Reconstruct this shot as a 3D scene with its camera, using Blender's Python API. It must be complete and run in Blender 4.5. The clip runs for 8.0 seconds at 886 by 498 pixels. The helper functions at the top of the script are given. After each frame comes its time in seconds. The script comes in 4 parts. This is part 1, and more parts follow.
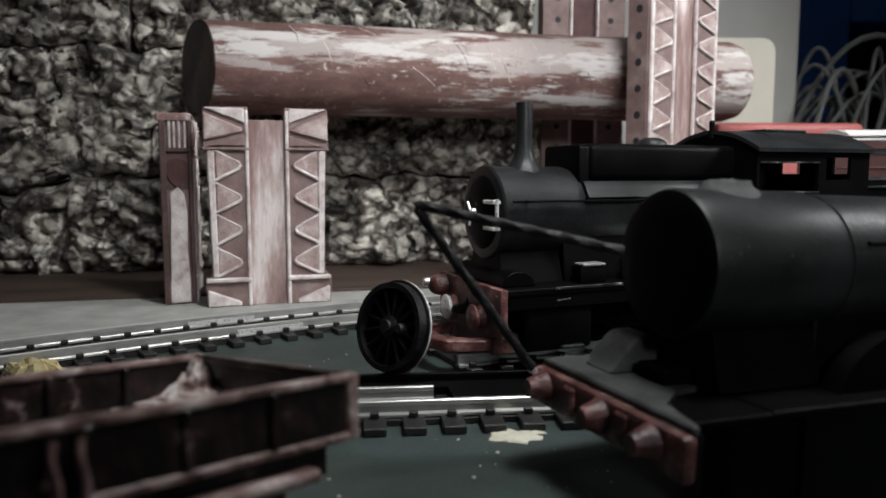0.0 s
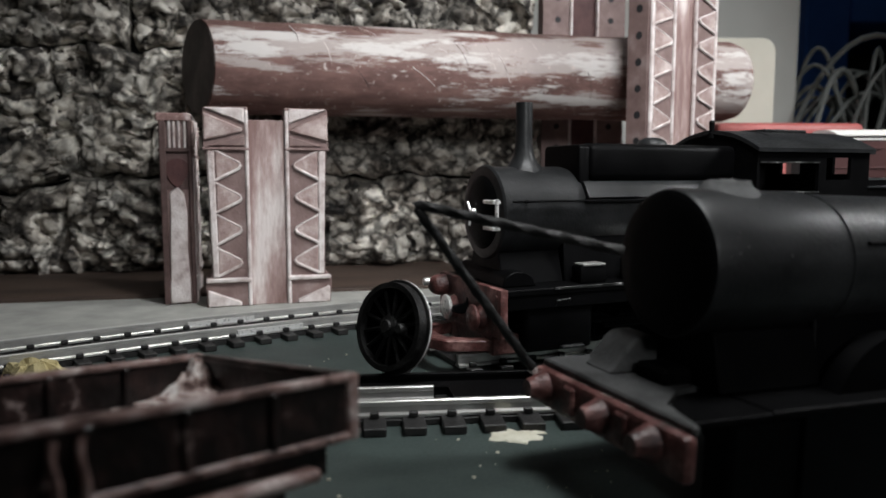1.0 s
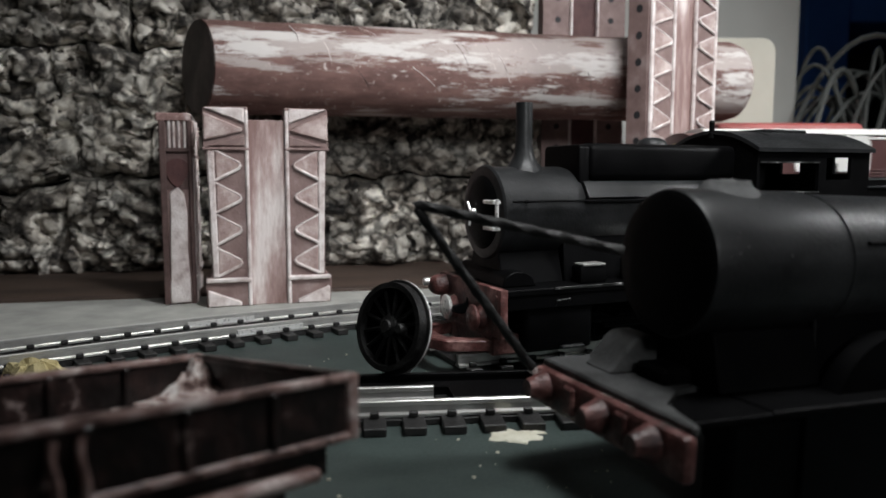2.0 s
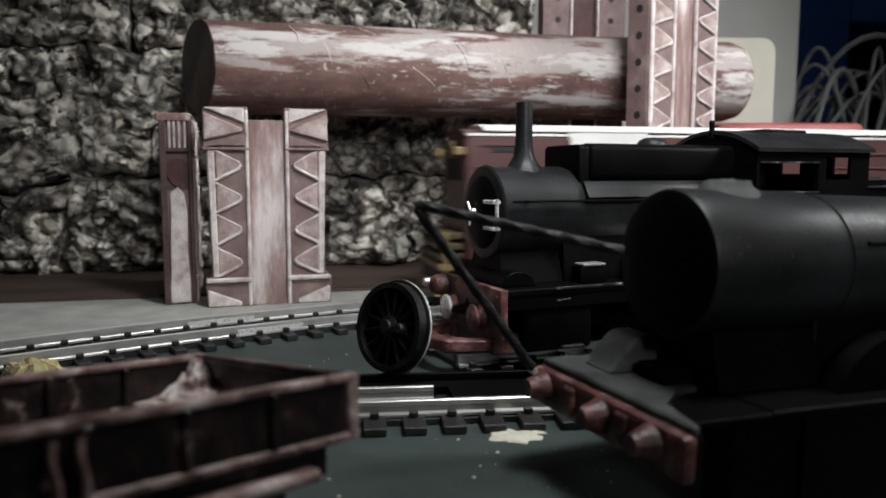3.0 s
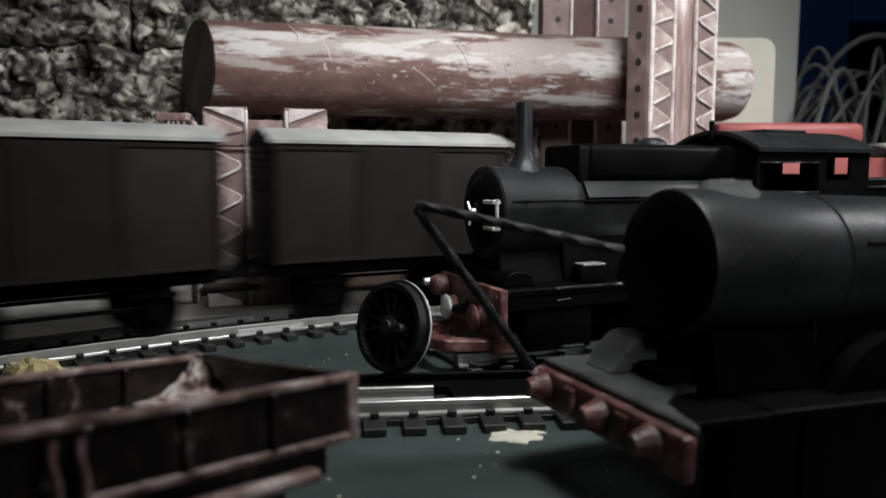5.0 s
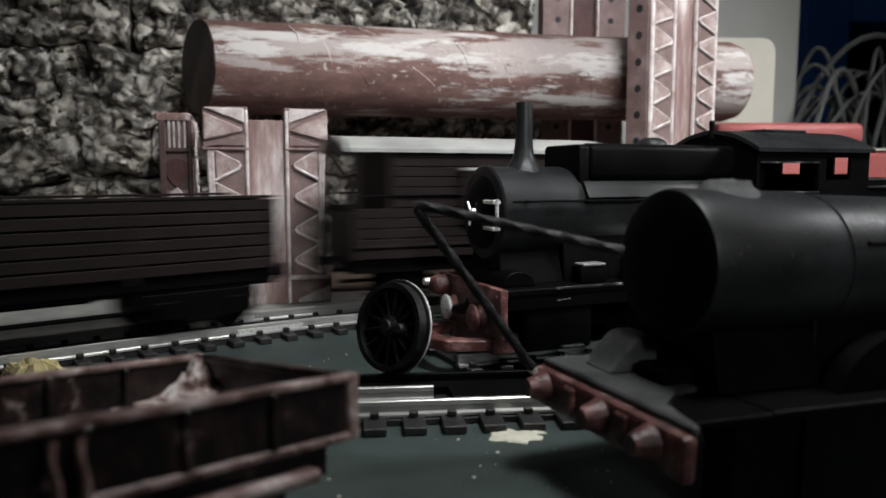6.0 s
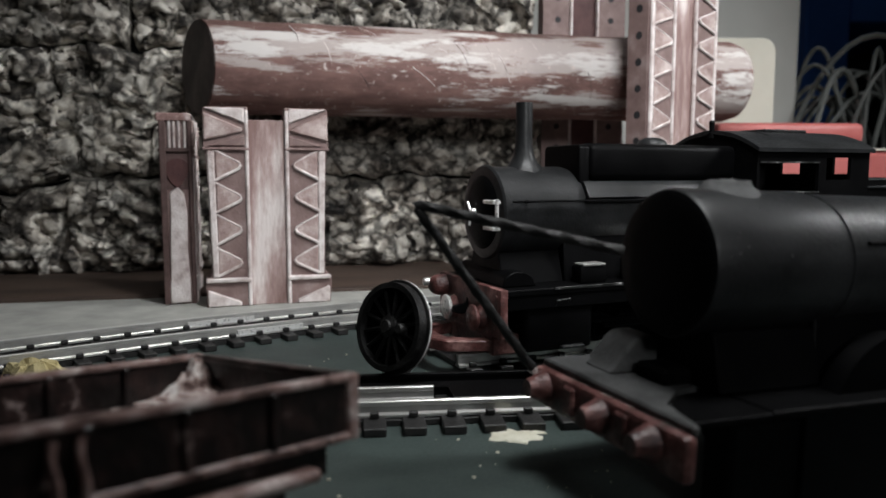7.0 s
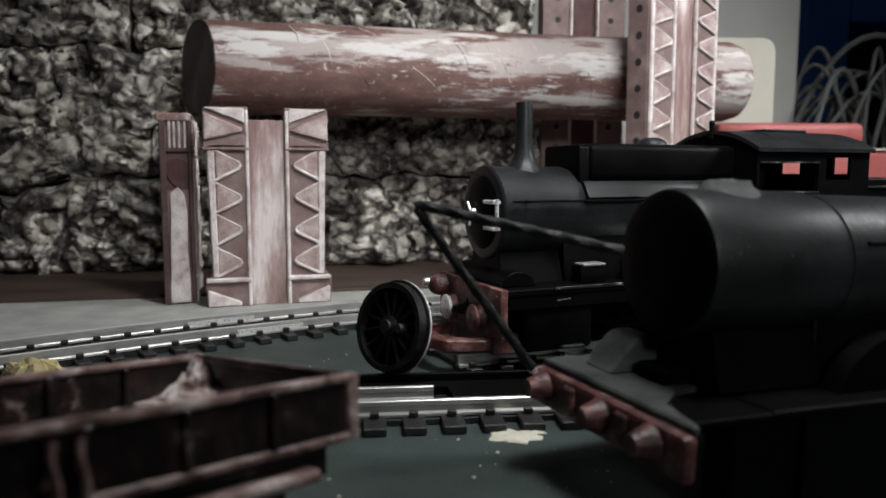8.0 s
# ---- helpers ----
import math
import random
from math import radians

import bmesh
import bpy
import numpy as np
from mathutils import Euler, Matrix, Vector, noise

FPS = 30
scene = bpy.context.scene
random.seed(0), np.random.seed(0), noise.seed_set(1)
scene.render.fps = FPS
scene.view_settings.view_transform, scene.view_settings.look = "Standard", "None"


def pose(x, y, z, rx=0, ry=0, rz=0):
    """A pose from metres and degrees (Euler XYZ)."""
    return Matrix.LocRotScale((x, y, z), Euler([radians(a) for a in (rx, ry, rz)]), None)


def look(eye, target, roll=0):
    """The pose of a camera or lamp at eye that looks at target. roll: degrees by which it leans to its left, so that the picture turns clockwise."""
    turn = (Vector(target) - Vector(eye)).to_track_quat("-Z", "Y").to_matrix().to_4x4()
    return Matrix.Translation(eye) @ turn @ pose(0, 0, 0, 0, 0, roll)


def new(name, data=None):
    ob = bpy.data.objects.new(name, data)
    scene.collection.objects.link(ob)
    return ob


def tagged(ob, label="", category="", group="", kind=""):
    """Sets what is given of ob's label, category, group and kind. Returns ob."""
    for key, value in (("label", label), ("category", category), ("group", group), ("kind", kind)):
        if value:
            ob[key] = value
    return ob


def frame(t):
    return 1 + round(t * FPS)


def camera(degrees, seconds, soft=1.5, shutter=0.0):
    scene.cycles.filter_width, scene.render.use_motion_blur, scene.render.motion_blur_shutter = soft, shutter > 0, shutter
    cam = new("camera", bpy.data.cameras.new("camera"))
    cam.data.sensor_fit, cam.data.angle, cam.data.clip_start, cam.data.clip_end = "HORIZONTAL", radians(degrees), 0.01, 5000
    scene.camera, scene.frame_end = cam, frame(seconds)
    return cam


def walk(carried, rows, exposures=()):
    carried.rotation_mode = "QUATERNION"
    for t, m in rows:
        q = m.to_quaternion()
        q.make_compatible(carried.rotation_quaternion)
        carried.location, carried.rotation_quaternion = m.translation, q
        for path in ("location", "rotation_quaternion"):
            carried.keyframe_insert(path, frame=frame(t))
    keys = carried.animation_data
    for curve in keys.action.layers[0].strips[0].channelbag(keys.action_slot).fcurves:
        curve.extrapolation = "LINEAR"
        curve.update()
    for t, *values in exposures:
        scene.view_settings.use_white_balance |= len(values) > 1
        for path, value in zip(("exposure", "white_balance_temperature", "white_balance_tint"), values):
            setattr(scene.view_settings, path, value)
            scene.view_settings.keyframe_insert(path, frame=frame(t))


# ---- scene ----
# All building sizes below are millimetres; K turns them into metres.
K = 0.001

# ---------------------------------------------------------------- camera
cam = camera(62.2, 8.0, soft=1.6, shutter=0.7)
EYE = look((0, 0, 44.5 * K), (0, 1000 * K, (44.5 - 104.6) * K))
walk(cam, [(0.0, EYE), (8.0, EYE)], exposures=[(0.0, -0.28), (8.0, -0.28)])
cam.data.dof.use_dof = True
cam.data.dof.focus_distance = 0.17
cam.data.dof.aperture_fstop = 27.0

# ---------------------------------------------------------------- light
world = bpy.data.worlds.new("room_air")
scene.world = world
world.use_nodes = True
world.node_tree.nodes["Background"].inputs[0].default_value = (0.6, 0.65, 0.7, 1)
world.node_tree.nodes["Background"].inputs[1].default_value = 0.05


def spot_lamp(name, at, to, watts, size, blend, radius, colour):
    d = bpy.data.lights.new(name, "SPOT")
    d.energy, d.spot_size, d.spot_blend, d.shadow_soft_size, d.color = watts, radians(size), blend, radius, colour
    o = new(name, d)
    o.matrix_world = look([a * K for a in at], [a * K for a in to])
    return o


def disk_fill(name, at, size, watts, colour):
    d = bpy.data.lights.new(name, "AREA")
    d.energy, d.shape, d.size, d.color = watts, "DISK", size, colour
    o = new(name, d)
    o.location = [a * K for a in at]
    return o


# Unseen spots without fixtures: one overhead, one from the right.
spot_lamp("unseen_top_spot", (66, 100, 240), (28, 225, 40), 2.85, 112, 1.0, 0.03, (0.975, 0.99, 1.0))
spot_lamp("unseen_right_spot", (330, 185, 235), (75, 320, 60), 4.0, 100, 1.0, 0.035, (0.975, 0.99, 1.0))
# Added front fill that brightens the bark under the tube.
spot_lamp("front_fill_spot", (140, -170, 190), (25, 300, 35), 2.8, 40, 1.0, 0.04, (0.975, 0.99, 1.0))
# Added unseen disk high above, as faint ambient fill.
disk_fill("ceiling_fill_light", (100, 420, 1640), 0.4, 1.4, (0.97, 0.99, 1.0))


# ---------------------------------------------------------------- materials
def material(name, colours, rough=0.6, metal=0.0, scale=200.0, bump=0.1, fine=1500.0, mix=(0.35, 0.65), stretch=(1, 1, 1),
             spec=0.5, detail=6.0, rvar=0.12, vary=0.0):
    """Two-scale mottled paint: colours are two or three base colours spread by noise."""
    m = bpy.data.materials.new(name)
    m.use_nodes = True
    nt = m.node_tree
    b = nt.nodes["Principled BSDF"]
    co = nt.nodes.new("ShaderNodeTexCoord")
    mp = nt.nodes.new("ShaderNodeMapping")
    mp.inputs["Scale"].default_value = stretch
    nt.links.new(co.outputs["Object"], mp.inputs[0])
    n1 = nt.nodes.new("ShaderNodeTexNoise")
    n1.inputs["Scale"].default_value, n1.inputs["Detail"].default_value, n1.inputs["Roughness"].default_value = scale, detail, 0.65
    n2 = nt.nodes.new("ShaderNodeTexNoise")
    n2.inputs["Scale"].default_value, n2.inputs["Detail"].default_value = fine, 3.0
    nt.links.new(mp.outputs[0], n1.inputs["Vector"])
    nt.links.new(mp.outputs[0], n2.inputs["Vector"])
    r = nt.nodes.new("ShaderNodeValToRGB")
    e = r.color_ramp.elements
    e[0].position, e[1].position = mix
    e[0].color, e[1].color = (*colours[0], 1), (*colours[-1], 1)
    if len(colours) == 3:
        c = e.new(sum(mix) / 2)
        c.color = (*colours[1], 1)
    nt.links.new(n1.outputs["Fac"], r.inputs[0])
    out = r.outputs[0]
    if vary:
        oi = nt.nodes.new("ShaderNodeObjectInfo")
        mr = nt.nodes.new("ShaderNodeMapRange")
        mr.inputs[3].default_value, mr.inputs[4].default_value = 1 - vary, 1 + vary
        hs = nt.nodes.new("ShaderNodeHueSaturation")
        nt.links.new(oi.outputs["Random"], mr.inputs[0])
        nt.links.new(mr.outputs[0], hs.inputs["Value"])
        nt.links.new(out, hs.inputs["Color"])
        out = hs.outputs[0]
    nt.links.new(out, b.inputs["Base Color"])
    rr = nt.nodes.new("ShaderNodeMapRange")
    rr.inputs[3].default_value, rr.inputs[4].default_value = max(0.02, rough - rvar), min(1.0, rough + rvar)
    nt.links.new(n2.outputs["Fac"], rr.inputs[0])
    nt.links.new(rr.outputs[0], b.inputs["Roughness"])
    b.inputs["Metallic"].default_value = metal
    b.inputs["Specular IOR Level"].default_value = spec
    ad = nt.nodes.new("ShaderNodeMath")
    ad.operation = "ADD"
    nt.links.new(n1.outputs["Fac"], ad.inputs[0])
    nt.links.new(n2.outputs["Fac"], ad.inputs[1])
    bp = nt.nodes.new("ShaderNodeBump")
    bp.inputs["Strength"].default_value, bp.inputs["Distance"].default_value = bump, 0.0006
    nt.links.new(ad.outputs[0], bp.inputs["Height"])
    nt.links.new(bp.outputs[0], b.inputs["Normal"])
    return m


BOARD = material("green_board_paint", [(0.028, 0.041, 0.038), (0.044, 0.062, 0.057)], 0.55, scale=60, bump=0.15)
GREY = material("grey_card", [(0.30, 0.30, 0.28), (0.42, 0.42, 0.39)], 0.8, scale=90, bump=0.1)
WOOD = material("brown_timber", [(0.04, 0.025, 0.019), (0.09, 0.058, 0.043)], 0.7, scale=80, stretch=(0.15, 1, 1), bump=0.3)
PLASTER = material("pale_plaster", [(0.47, 0.47, 0.445), (0.55, 0.55, 0.525)], 0.8, scale=8, fine=200)
STEEL = material("nickel_silver_rail", [(0.42, 0.415, 0.40), (0.56, 0.555, 0.535)], 0.32, 0.65, scale=90, bump=0.02, rvar=0.06)
SLEEPER = material("black_sleeper_plastic", [(0.006, 0.006, 0.006), (0.017, 0.016, 0.0155)], 0.55, scale=400, bump=0.3, vary=0.25)
RUST = material("drybrushed_red_oxide", [(0.15, 0.080, 0.072), (0.26, 0.155, 0.142), (0.70, 0.60, 0.58)], 0.6, scale=110,
                stretch=(0.5, 1, 1), mix=(0.39, 0.63), bump=0.35)
RUSTHI = material("drybrushed_raised_edges", [(0.27, 0.182, 0.17), (0.60, 0.525, 0.51), (0.80, 0.745, 0.73)], 0.6, scale=130, mix=(0.30, 0.62), bump=0.45)
FLANGE = material("brushed_oxide_flange", [(0.145, 0.09, 0.084), (0.22, 0.148, 0.138), (0.37, 0.295, 0.28)], 0.6, scale=100, mix=(0.3, 0.78), bump=0.3)
TOOTH = material("mottled_oxide_tooth", [(0.21, 0.13, 0.12), (0.38, 0.28, 0.262), (0.60, 0.51, 0.49)], 0.6, scale=150, mix=(0.3, 0.7), bump=0.4)
REDWEB = material("dark_red_web_paint", [(0.055, 0.018, 0.018), (0.105, 0.042, 0.040)], 0.6, scale=100, bump=0.2)
WEB = material("pale_streaked_web", [(0.23, 0.14, 0.128), (0.41, 0.30, 0.283), (0.70, 0.63, 0.61)], 0.6, scale=100, stretch=(1, 1, 0.22), mix=(0.41, 0.64), bump=0.35)
BORE = material("dusty_grey_bore", [(0.10, 0.085, 0.078), (0.22, 0.19, 0.175)], 0.8, scale=60, bump=0.2)
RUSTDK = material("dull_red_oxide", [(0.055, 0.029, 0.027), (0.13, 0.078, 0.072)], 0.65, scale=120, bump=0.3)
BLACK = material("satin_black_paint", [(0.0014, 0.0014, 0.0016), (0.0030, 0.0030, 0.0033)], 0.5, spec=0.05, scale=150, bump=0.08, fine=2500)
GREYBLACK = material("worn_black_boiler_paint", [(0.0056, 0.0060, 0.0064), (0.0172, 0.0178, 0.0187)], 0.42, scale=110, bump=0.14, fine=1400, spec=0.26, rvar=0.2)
REDBEAM = material("weathered_red_beam", [(0.03, 0.012, 0.011), (0.115, 0.042, 0.038), (0.30, 0.16, 0.146)], 0.42, scale=200, bump=0.35, mix=(0.37, 0.66))
STUB = material("dusty_grey_stub", [(0.035, 0.036, 0.036), (0.075, 0.076, 0.076)], 0.7, scale=180, bump=0.3)
LIT_DUSTY = material("dusty_lit_footplate", [(0.022, 0.0225, 0.023), (0.072, 0.073, 0.073)], 0.6, scale=120, bump=0.3, mix=(0.38, 0.64))
MATTEBLACK = material("matte_black_wire", [(0.003, 0.003, 0.003), (0.019, 0.0185, 0.018)], 0.5, scale=250, bump=0.4, spec=0.3, mix=(0.45, 0.7))
WORN = material("worn_glint_edge", [(0.006, 0.006, 0.006), (0.05, 0.05, 0.05), (0.45, 0.45, 0.44)], 0.4, scale=260, mix=(0.45, 0.66), bump=0.2)
SILVER = material("bright_metal", [(0.78, 0.78, 0.76), (0.86, 0.86, 0.84)], 0.3, 0.5, scale=400, bump=0.05)
WHITE = material("white_paint", [(0.74, 0.73, 0.70), (0.82, 0.81, 0.78)], 0.5, scale=80, bump=0.05)
MAROON = material("maroon_body_paint", [(0.088, 0.0395, 0.0385), (0.110, 0.051, 0.0495)], 0.4, scale=60, bump=0.04)
ROOFGREY = material("pale_grey_roof", [(0.27, 0.27, 0.26), (0.42, 0.42, 0.40)], 0.55, scale=90, bump=0.1)
VANBROWN = material("dark_brown_van_paint", [(0.009, 0.006, 0.0056), (0.016, 0.0108, 0.0102)], 0.7, spec=0.14, scale=120, bump=0.12)
WAGON = material("rusty_dark_wagon", [(0.010, 0.007, 0.0065), (0.036, 0.020, 0.018), (0.42, 0.33, 0.31)], 0.34, scale=230, mix=(0.47, 0.72), bump=0.2)
# Edge colour: scuffs plus painted highlights for rim, posts, rails and solebar.
WAGONHI = material("scuffed_highlit_wagon_edges", [(0.075, 0.042, 0.037), (0.28, 0.18, 0.163), (0.64, 0.55, 0.525)], 0.34, scale=210, mix=(0.36, 0.64), bump=0.3)
RESIDUE = material("pale_pink_residue", [(0.10, 0.055, 0.048), (0.42, 0.31, 0.28), (0.78, 0.73, 0.70)], 0.8, scale=420, mix=(0.36, 0.58), bump=0.6)
YELLOW = material("yellow_foam_scatter", [(0.38, 0.31, 0.14), (0.58, 0.50, 0.28)], 0.9, scale=300, bump=0.6)
CREAM = material("cream_plaster_spill", [(0.50, 0.48, 0.38), (0.62, 0.60, 0.50)], 0.8, scale=200, bump=0.4)
BLUE = material("blue_paint", [(0.036, 0.15, 0.56), (0.05, 0.19, 0.66)], 0.5, scale=30)
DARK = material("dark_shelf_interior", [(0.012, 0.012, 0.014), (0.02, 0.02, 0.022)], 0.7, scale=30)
PINKRED = material("faded_red_plastic", [(0.42, 0.10, 0.09), (0.50, 0.14, 0.13)], 0.5, scale=50)
CARD = material("cream_card", [(0.72, 0.70, 0.60), (0.78, 0.76, 0.66)], 0.8, scale=40)
WIRE = material("pale_plastic_strand", [(0.10, 0.11, 0.105), (0.17, 0.18, 0.175)], 0.5, scale=60)
OLIVE = material("olive_yellow_paint", [(0.062, 0.048, 0.026), (0.12, 0.093, 0.05)], 0.5, scale=200)
GOLD = material("brassy_yellow_trim", [(0.24, 0.17, 0.075), (0.36, 0.27, 0.125)], 0.45, scale=200)
WALLPAINT = material("room_wall_paint", [(0.35, 0.35, 0.34), (0.40, 0.40, 0.39)], 0.8, scale=3, fine=60)


def cork_material():
    m = bpy.data.materials.new("cork_bark")
    m.use_nodes = True
    nt = m.node_tree
    b = nt.nodes["Principled BSDF"]
    co = nt.nodes.new("ShaderNodeTexCoord")
    w = nt.nodes.new("ShaderNodeTexNoise")
    w.inputs["Scale"].default_value = 120
    mx = nt.nodes.new("ShaderNodeMixRGB")
    mx.inputs[0].default_value = 0.012
    nt.links.new(co.outputs["Object"], mx.inputs[1])
    nt.links.new(co.outputs["Object"], w.inputs["Vector"])
    nt.links.new(w.outputs["Color"], mx.inputs[2])
    v = nt.nodes.new("ShaderNodeTexVoronoi")
    v.inputs["Scale"].default_value = 150
    nt.links.new(mx.outputs[0], v.inputs["Vector"])
    n = nt.nodes.new("ShaderNodeTexNoise")
    n.inputs["Scale"].default_value, n.inputs["Detail"].default_value = 190, 6
    n.inputs["Roughness"].default_value = 0.62
    nt.links.new(co.outputs["Object"], n.inputs["Vector"])
    sep = nt.nodes.new("ShaderNodeSeparateColor")
    nt.links.new(v.outputs["Color"], sep.inputs[0])
    ad = nt.nodes.new("ShaderNodeMath")
    ad.operation = "MULTIPLY_ADD"
    ad.inputs[1].default_value = 0.50
    nt.links.new(sep.outputs[0], ad.inputs[0])
    nt.links.new(n.outputs["Fac"], ad.inputs[2])
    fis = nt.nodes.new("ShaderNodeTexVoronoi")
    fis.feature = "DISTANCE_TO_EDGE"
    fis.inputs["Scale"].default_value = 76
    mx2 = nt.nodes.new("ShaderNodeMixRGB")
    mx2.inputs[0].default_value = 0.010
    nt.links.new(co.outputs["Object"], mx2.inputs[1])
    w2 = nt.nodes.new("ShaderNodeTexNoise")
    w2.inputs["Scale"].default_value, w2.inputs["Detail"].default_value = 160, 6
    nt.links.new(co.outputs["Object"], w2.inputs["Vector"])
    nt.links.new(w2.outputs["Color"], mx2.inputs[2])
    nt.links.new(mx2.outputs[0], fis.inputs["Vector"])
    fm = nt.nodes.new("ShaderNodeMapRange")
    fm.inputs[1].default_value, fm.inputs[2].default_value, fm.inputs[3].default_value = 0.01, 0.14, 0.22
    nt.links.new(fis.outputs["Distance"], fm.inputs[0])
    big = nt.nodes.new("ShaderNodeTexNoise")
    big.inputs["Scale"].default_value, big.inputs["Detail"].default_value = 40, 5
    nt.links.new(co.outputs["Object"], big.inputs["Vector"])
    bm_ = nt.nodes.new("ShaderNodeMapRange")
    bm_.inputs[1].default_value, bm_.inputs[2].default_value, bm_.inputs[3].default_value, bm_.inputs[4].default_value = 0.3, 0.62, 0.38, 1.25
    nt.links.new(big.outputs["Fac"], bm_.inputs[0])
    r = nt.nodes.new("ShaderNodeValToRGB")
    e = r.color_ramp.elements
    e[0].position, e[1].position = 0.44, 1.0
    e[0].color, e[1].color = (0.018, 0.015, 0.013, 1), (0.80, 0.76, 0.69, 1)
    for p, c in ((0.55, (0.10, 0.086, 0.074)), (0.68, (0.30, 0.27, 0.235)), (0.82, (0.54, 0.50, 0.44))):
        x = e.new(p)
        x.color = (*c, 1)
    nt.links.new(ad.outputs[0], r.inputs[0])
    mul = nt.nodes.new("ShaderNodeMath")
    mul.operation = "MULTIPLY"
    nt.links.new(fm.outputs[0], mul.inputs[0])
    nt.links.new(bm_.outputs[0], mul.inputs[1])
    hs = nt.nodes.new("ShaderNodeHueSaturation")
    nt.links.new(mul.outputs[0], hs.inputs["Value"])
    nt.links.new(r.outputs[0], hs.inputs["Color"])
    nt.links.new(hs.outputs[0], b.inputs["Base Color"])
    b.inputs["Roughness"].default_value = 0.85
    bp = nt.nodes.new("ShaderNodeBump")
    bp.inputs["Strength"].default_value, bp.inputs["Distance"].default_value = 0.5, 0.0012
    nt.links.new(ad.outputs[0], bp.inputs["Height"])
    nt.links.new(bp.outputs[0], b.inputs["Normal"])
    return m


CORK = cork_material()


def tube_material():
    """Red-oxide tube with long streaky patches of pale drybrushing and a few scratches."""
    m = bpy.data.materials.new("streaked_tube_paint")
    m.use_nodes = True
    nt = m.node_tree
    b = nt.nodes["Principled BSDF"]
    co = nt.nodes.new("ShaderNodeTexCoord")

    def layer(scale, stretch, lo, hi, detail=8.0, rough=0.7, turn=0.0):
        mp = nt.nodes.new("ShaderNodeMapping")
        mp.inputs["Scale"].default_value = stretch
        mp.inputs["Rotation"].default_value = (0, 0, turn)
        n = nt.nodes.new("ShaderNodeTexNoise")
        n.inputs["Scale"].default_value, n.inputs["Detail"].default_value, n.inputs["Roughness"].default_value = scale, detail, rough
        r = nt.nodes.new("ShaderNodeMapRange")
        r.inputs[1].default_value, r.inputs[2].default_value = lo, hi
        nt.links.new(co.outputs["Object"], mp.inputs[0])
        nt.links.new(mp.outputs[0], n.inputs["Vector"])
        nt.links.new(n.outputs["Fac"], r.inputs[0])
        return r.outputs[0]

    def blend(a, fac, colour):
        x = nt.nodes.new("ShaderNodeMixRGB")
        nt.links.new(fac, x.inputs[0])
        nt.links.new(a, x.inputs[1])
        x.inputs[2].default_value = (*colour, 1)
        return x.outputs[0]

    base = nt.nodes.new("ShaderNodeRGB")
    base.outputs[0].default_value = (0.135, 0.076, 0.068, 1)
    c = blend(base.outputs[0], layer(120, (0.35, 1, 1), 0.4, 0.7), (0.27, 0.155, 0.135))
    c = blend(c, layer(62, (0.17, 1, 1), 0.505, 0.545, 12.0, 0.66), (0.44, 0.38, 0.36))
    c = blend(c, layer(84, (0.20, 1, 1), 0.54, 0.585, 12.0, 0.70), (0.63, 0.595, 0.575))
    c = blend(c, layer(170, (0.45, 1, 1), 0.57, 0.66, 10.0, 0.8), (0.17, 0.09, 0.078))
    c = blend(c, layer(420, (1, 1, 1), 0.60, 0.70, 6.0, 0.7), (0.62, 0.53, 0.50))
    nt.links.new(c, b.inputs["Base Color"])
    b.inputs["Roughness"].default_value = 0.7
    b.inputs["Specular IOR Level"].default_value = 0.3
    bp = nt.nodes.new("ShaderNodeBump")
    bp.inputs["Strength"].default_value, bp.inputs["Distance"].default_value = 0.25, 0.0006
    nt.links.new(layer(300, (0.5, 1, 1), 0.3, 0.7), bp.inputs["Height"])
    nt.links.new(bp.outputs[0], b.inputs["Normal"])
    return m


TUBE = tube_material()


# ---------------------------------------------------------------- mesh helpers
def mesh_of(name, bm, mat, smooth=35):
    bmesh.ops.recalc_face_normals(bm, faces=bm.faces)
    bmesh.ops.scale(bm, vec=(K, K, K), verts=bm.verts)
    me = bpy.data.meshes.new(name)
    for f in bm.faces:
        f.smooth = True
    bm.to_mesh(me)
    bm.free()
    me.materials.append(mat)
    me.set_sharp_from_angle(angle=radians(smooth))
    return me


def part(name, bm, mat, parent=None, label="", m=None, smooth=35):
    ob = new(name, mesh_of(name, bm, mat, smooth))
    if parent is not None:
        ob.parent = parent
    if m is not None:
        ob.matrix_basis = m
    if label:
        ob["label"] = label
    return ob


def shared(name, me, parent, m, label=""):
    ob = new(name, me)
    ob.parent = parent
    ob.matrix_basis = m
    if label:
        ob["label"] = label
    return ob


def at(x, y, z, rx=0, ry=0, rz=0):
    return pose(x * K, y * K, z * K, rx, ry, rz)


def thing(name, m, label, category, group="", kind=""):
    ob = new(name)
    ob.empty_display_size = 0.005
    ob.matrix_basis = m
    return tagged(ob, label, category, group, kind)


def box(x0, x1, y0, y1, z0, z1, bevel=0.0, bm=None, seg=1):
    own = bmesh.new()
    v = [own.verts.new((x, y, z)) for x in (x0, x1) for y in (y0, y1) for z in (z0, z1)]
    for q in ((0, 1, 3, 2), (4, 6, 7, 5), (0, 4, 5, 1), (2, 3, 7, 6), (0, 2, 6, 4), (1, 5, 7, 3)):
        own.faces.new([v[i] for i in q])
    if bevel:
        bmesh.ops.bevel(own, geom=list(own.edges), offset=bevel, segments=seg, affect="EDGES", profile=0.5)
    return own if bm is None else merge(bm, own)


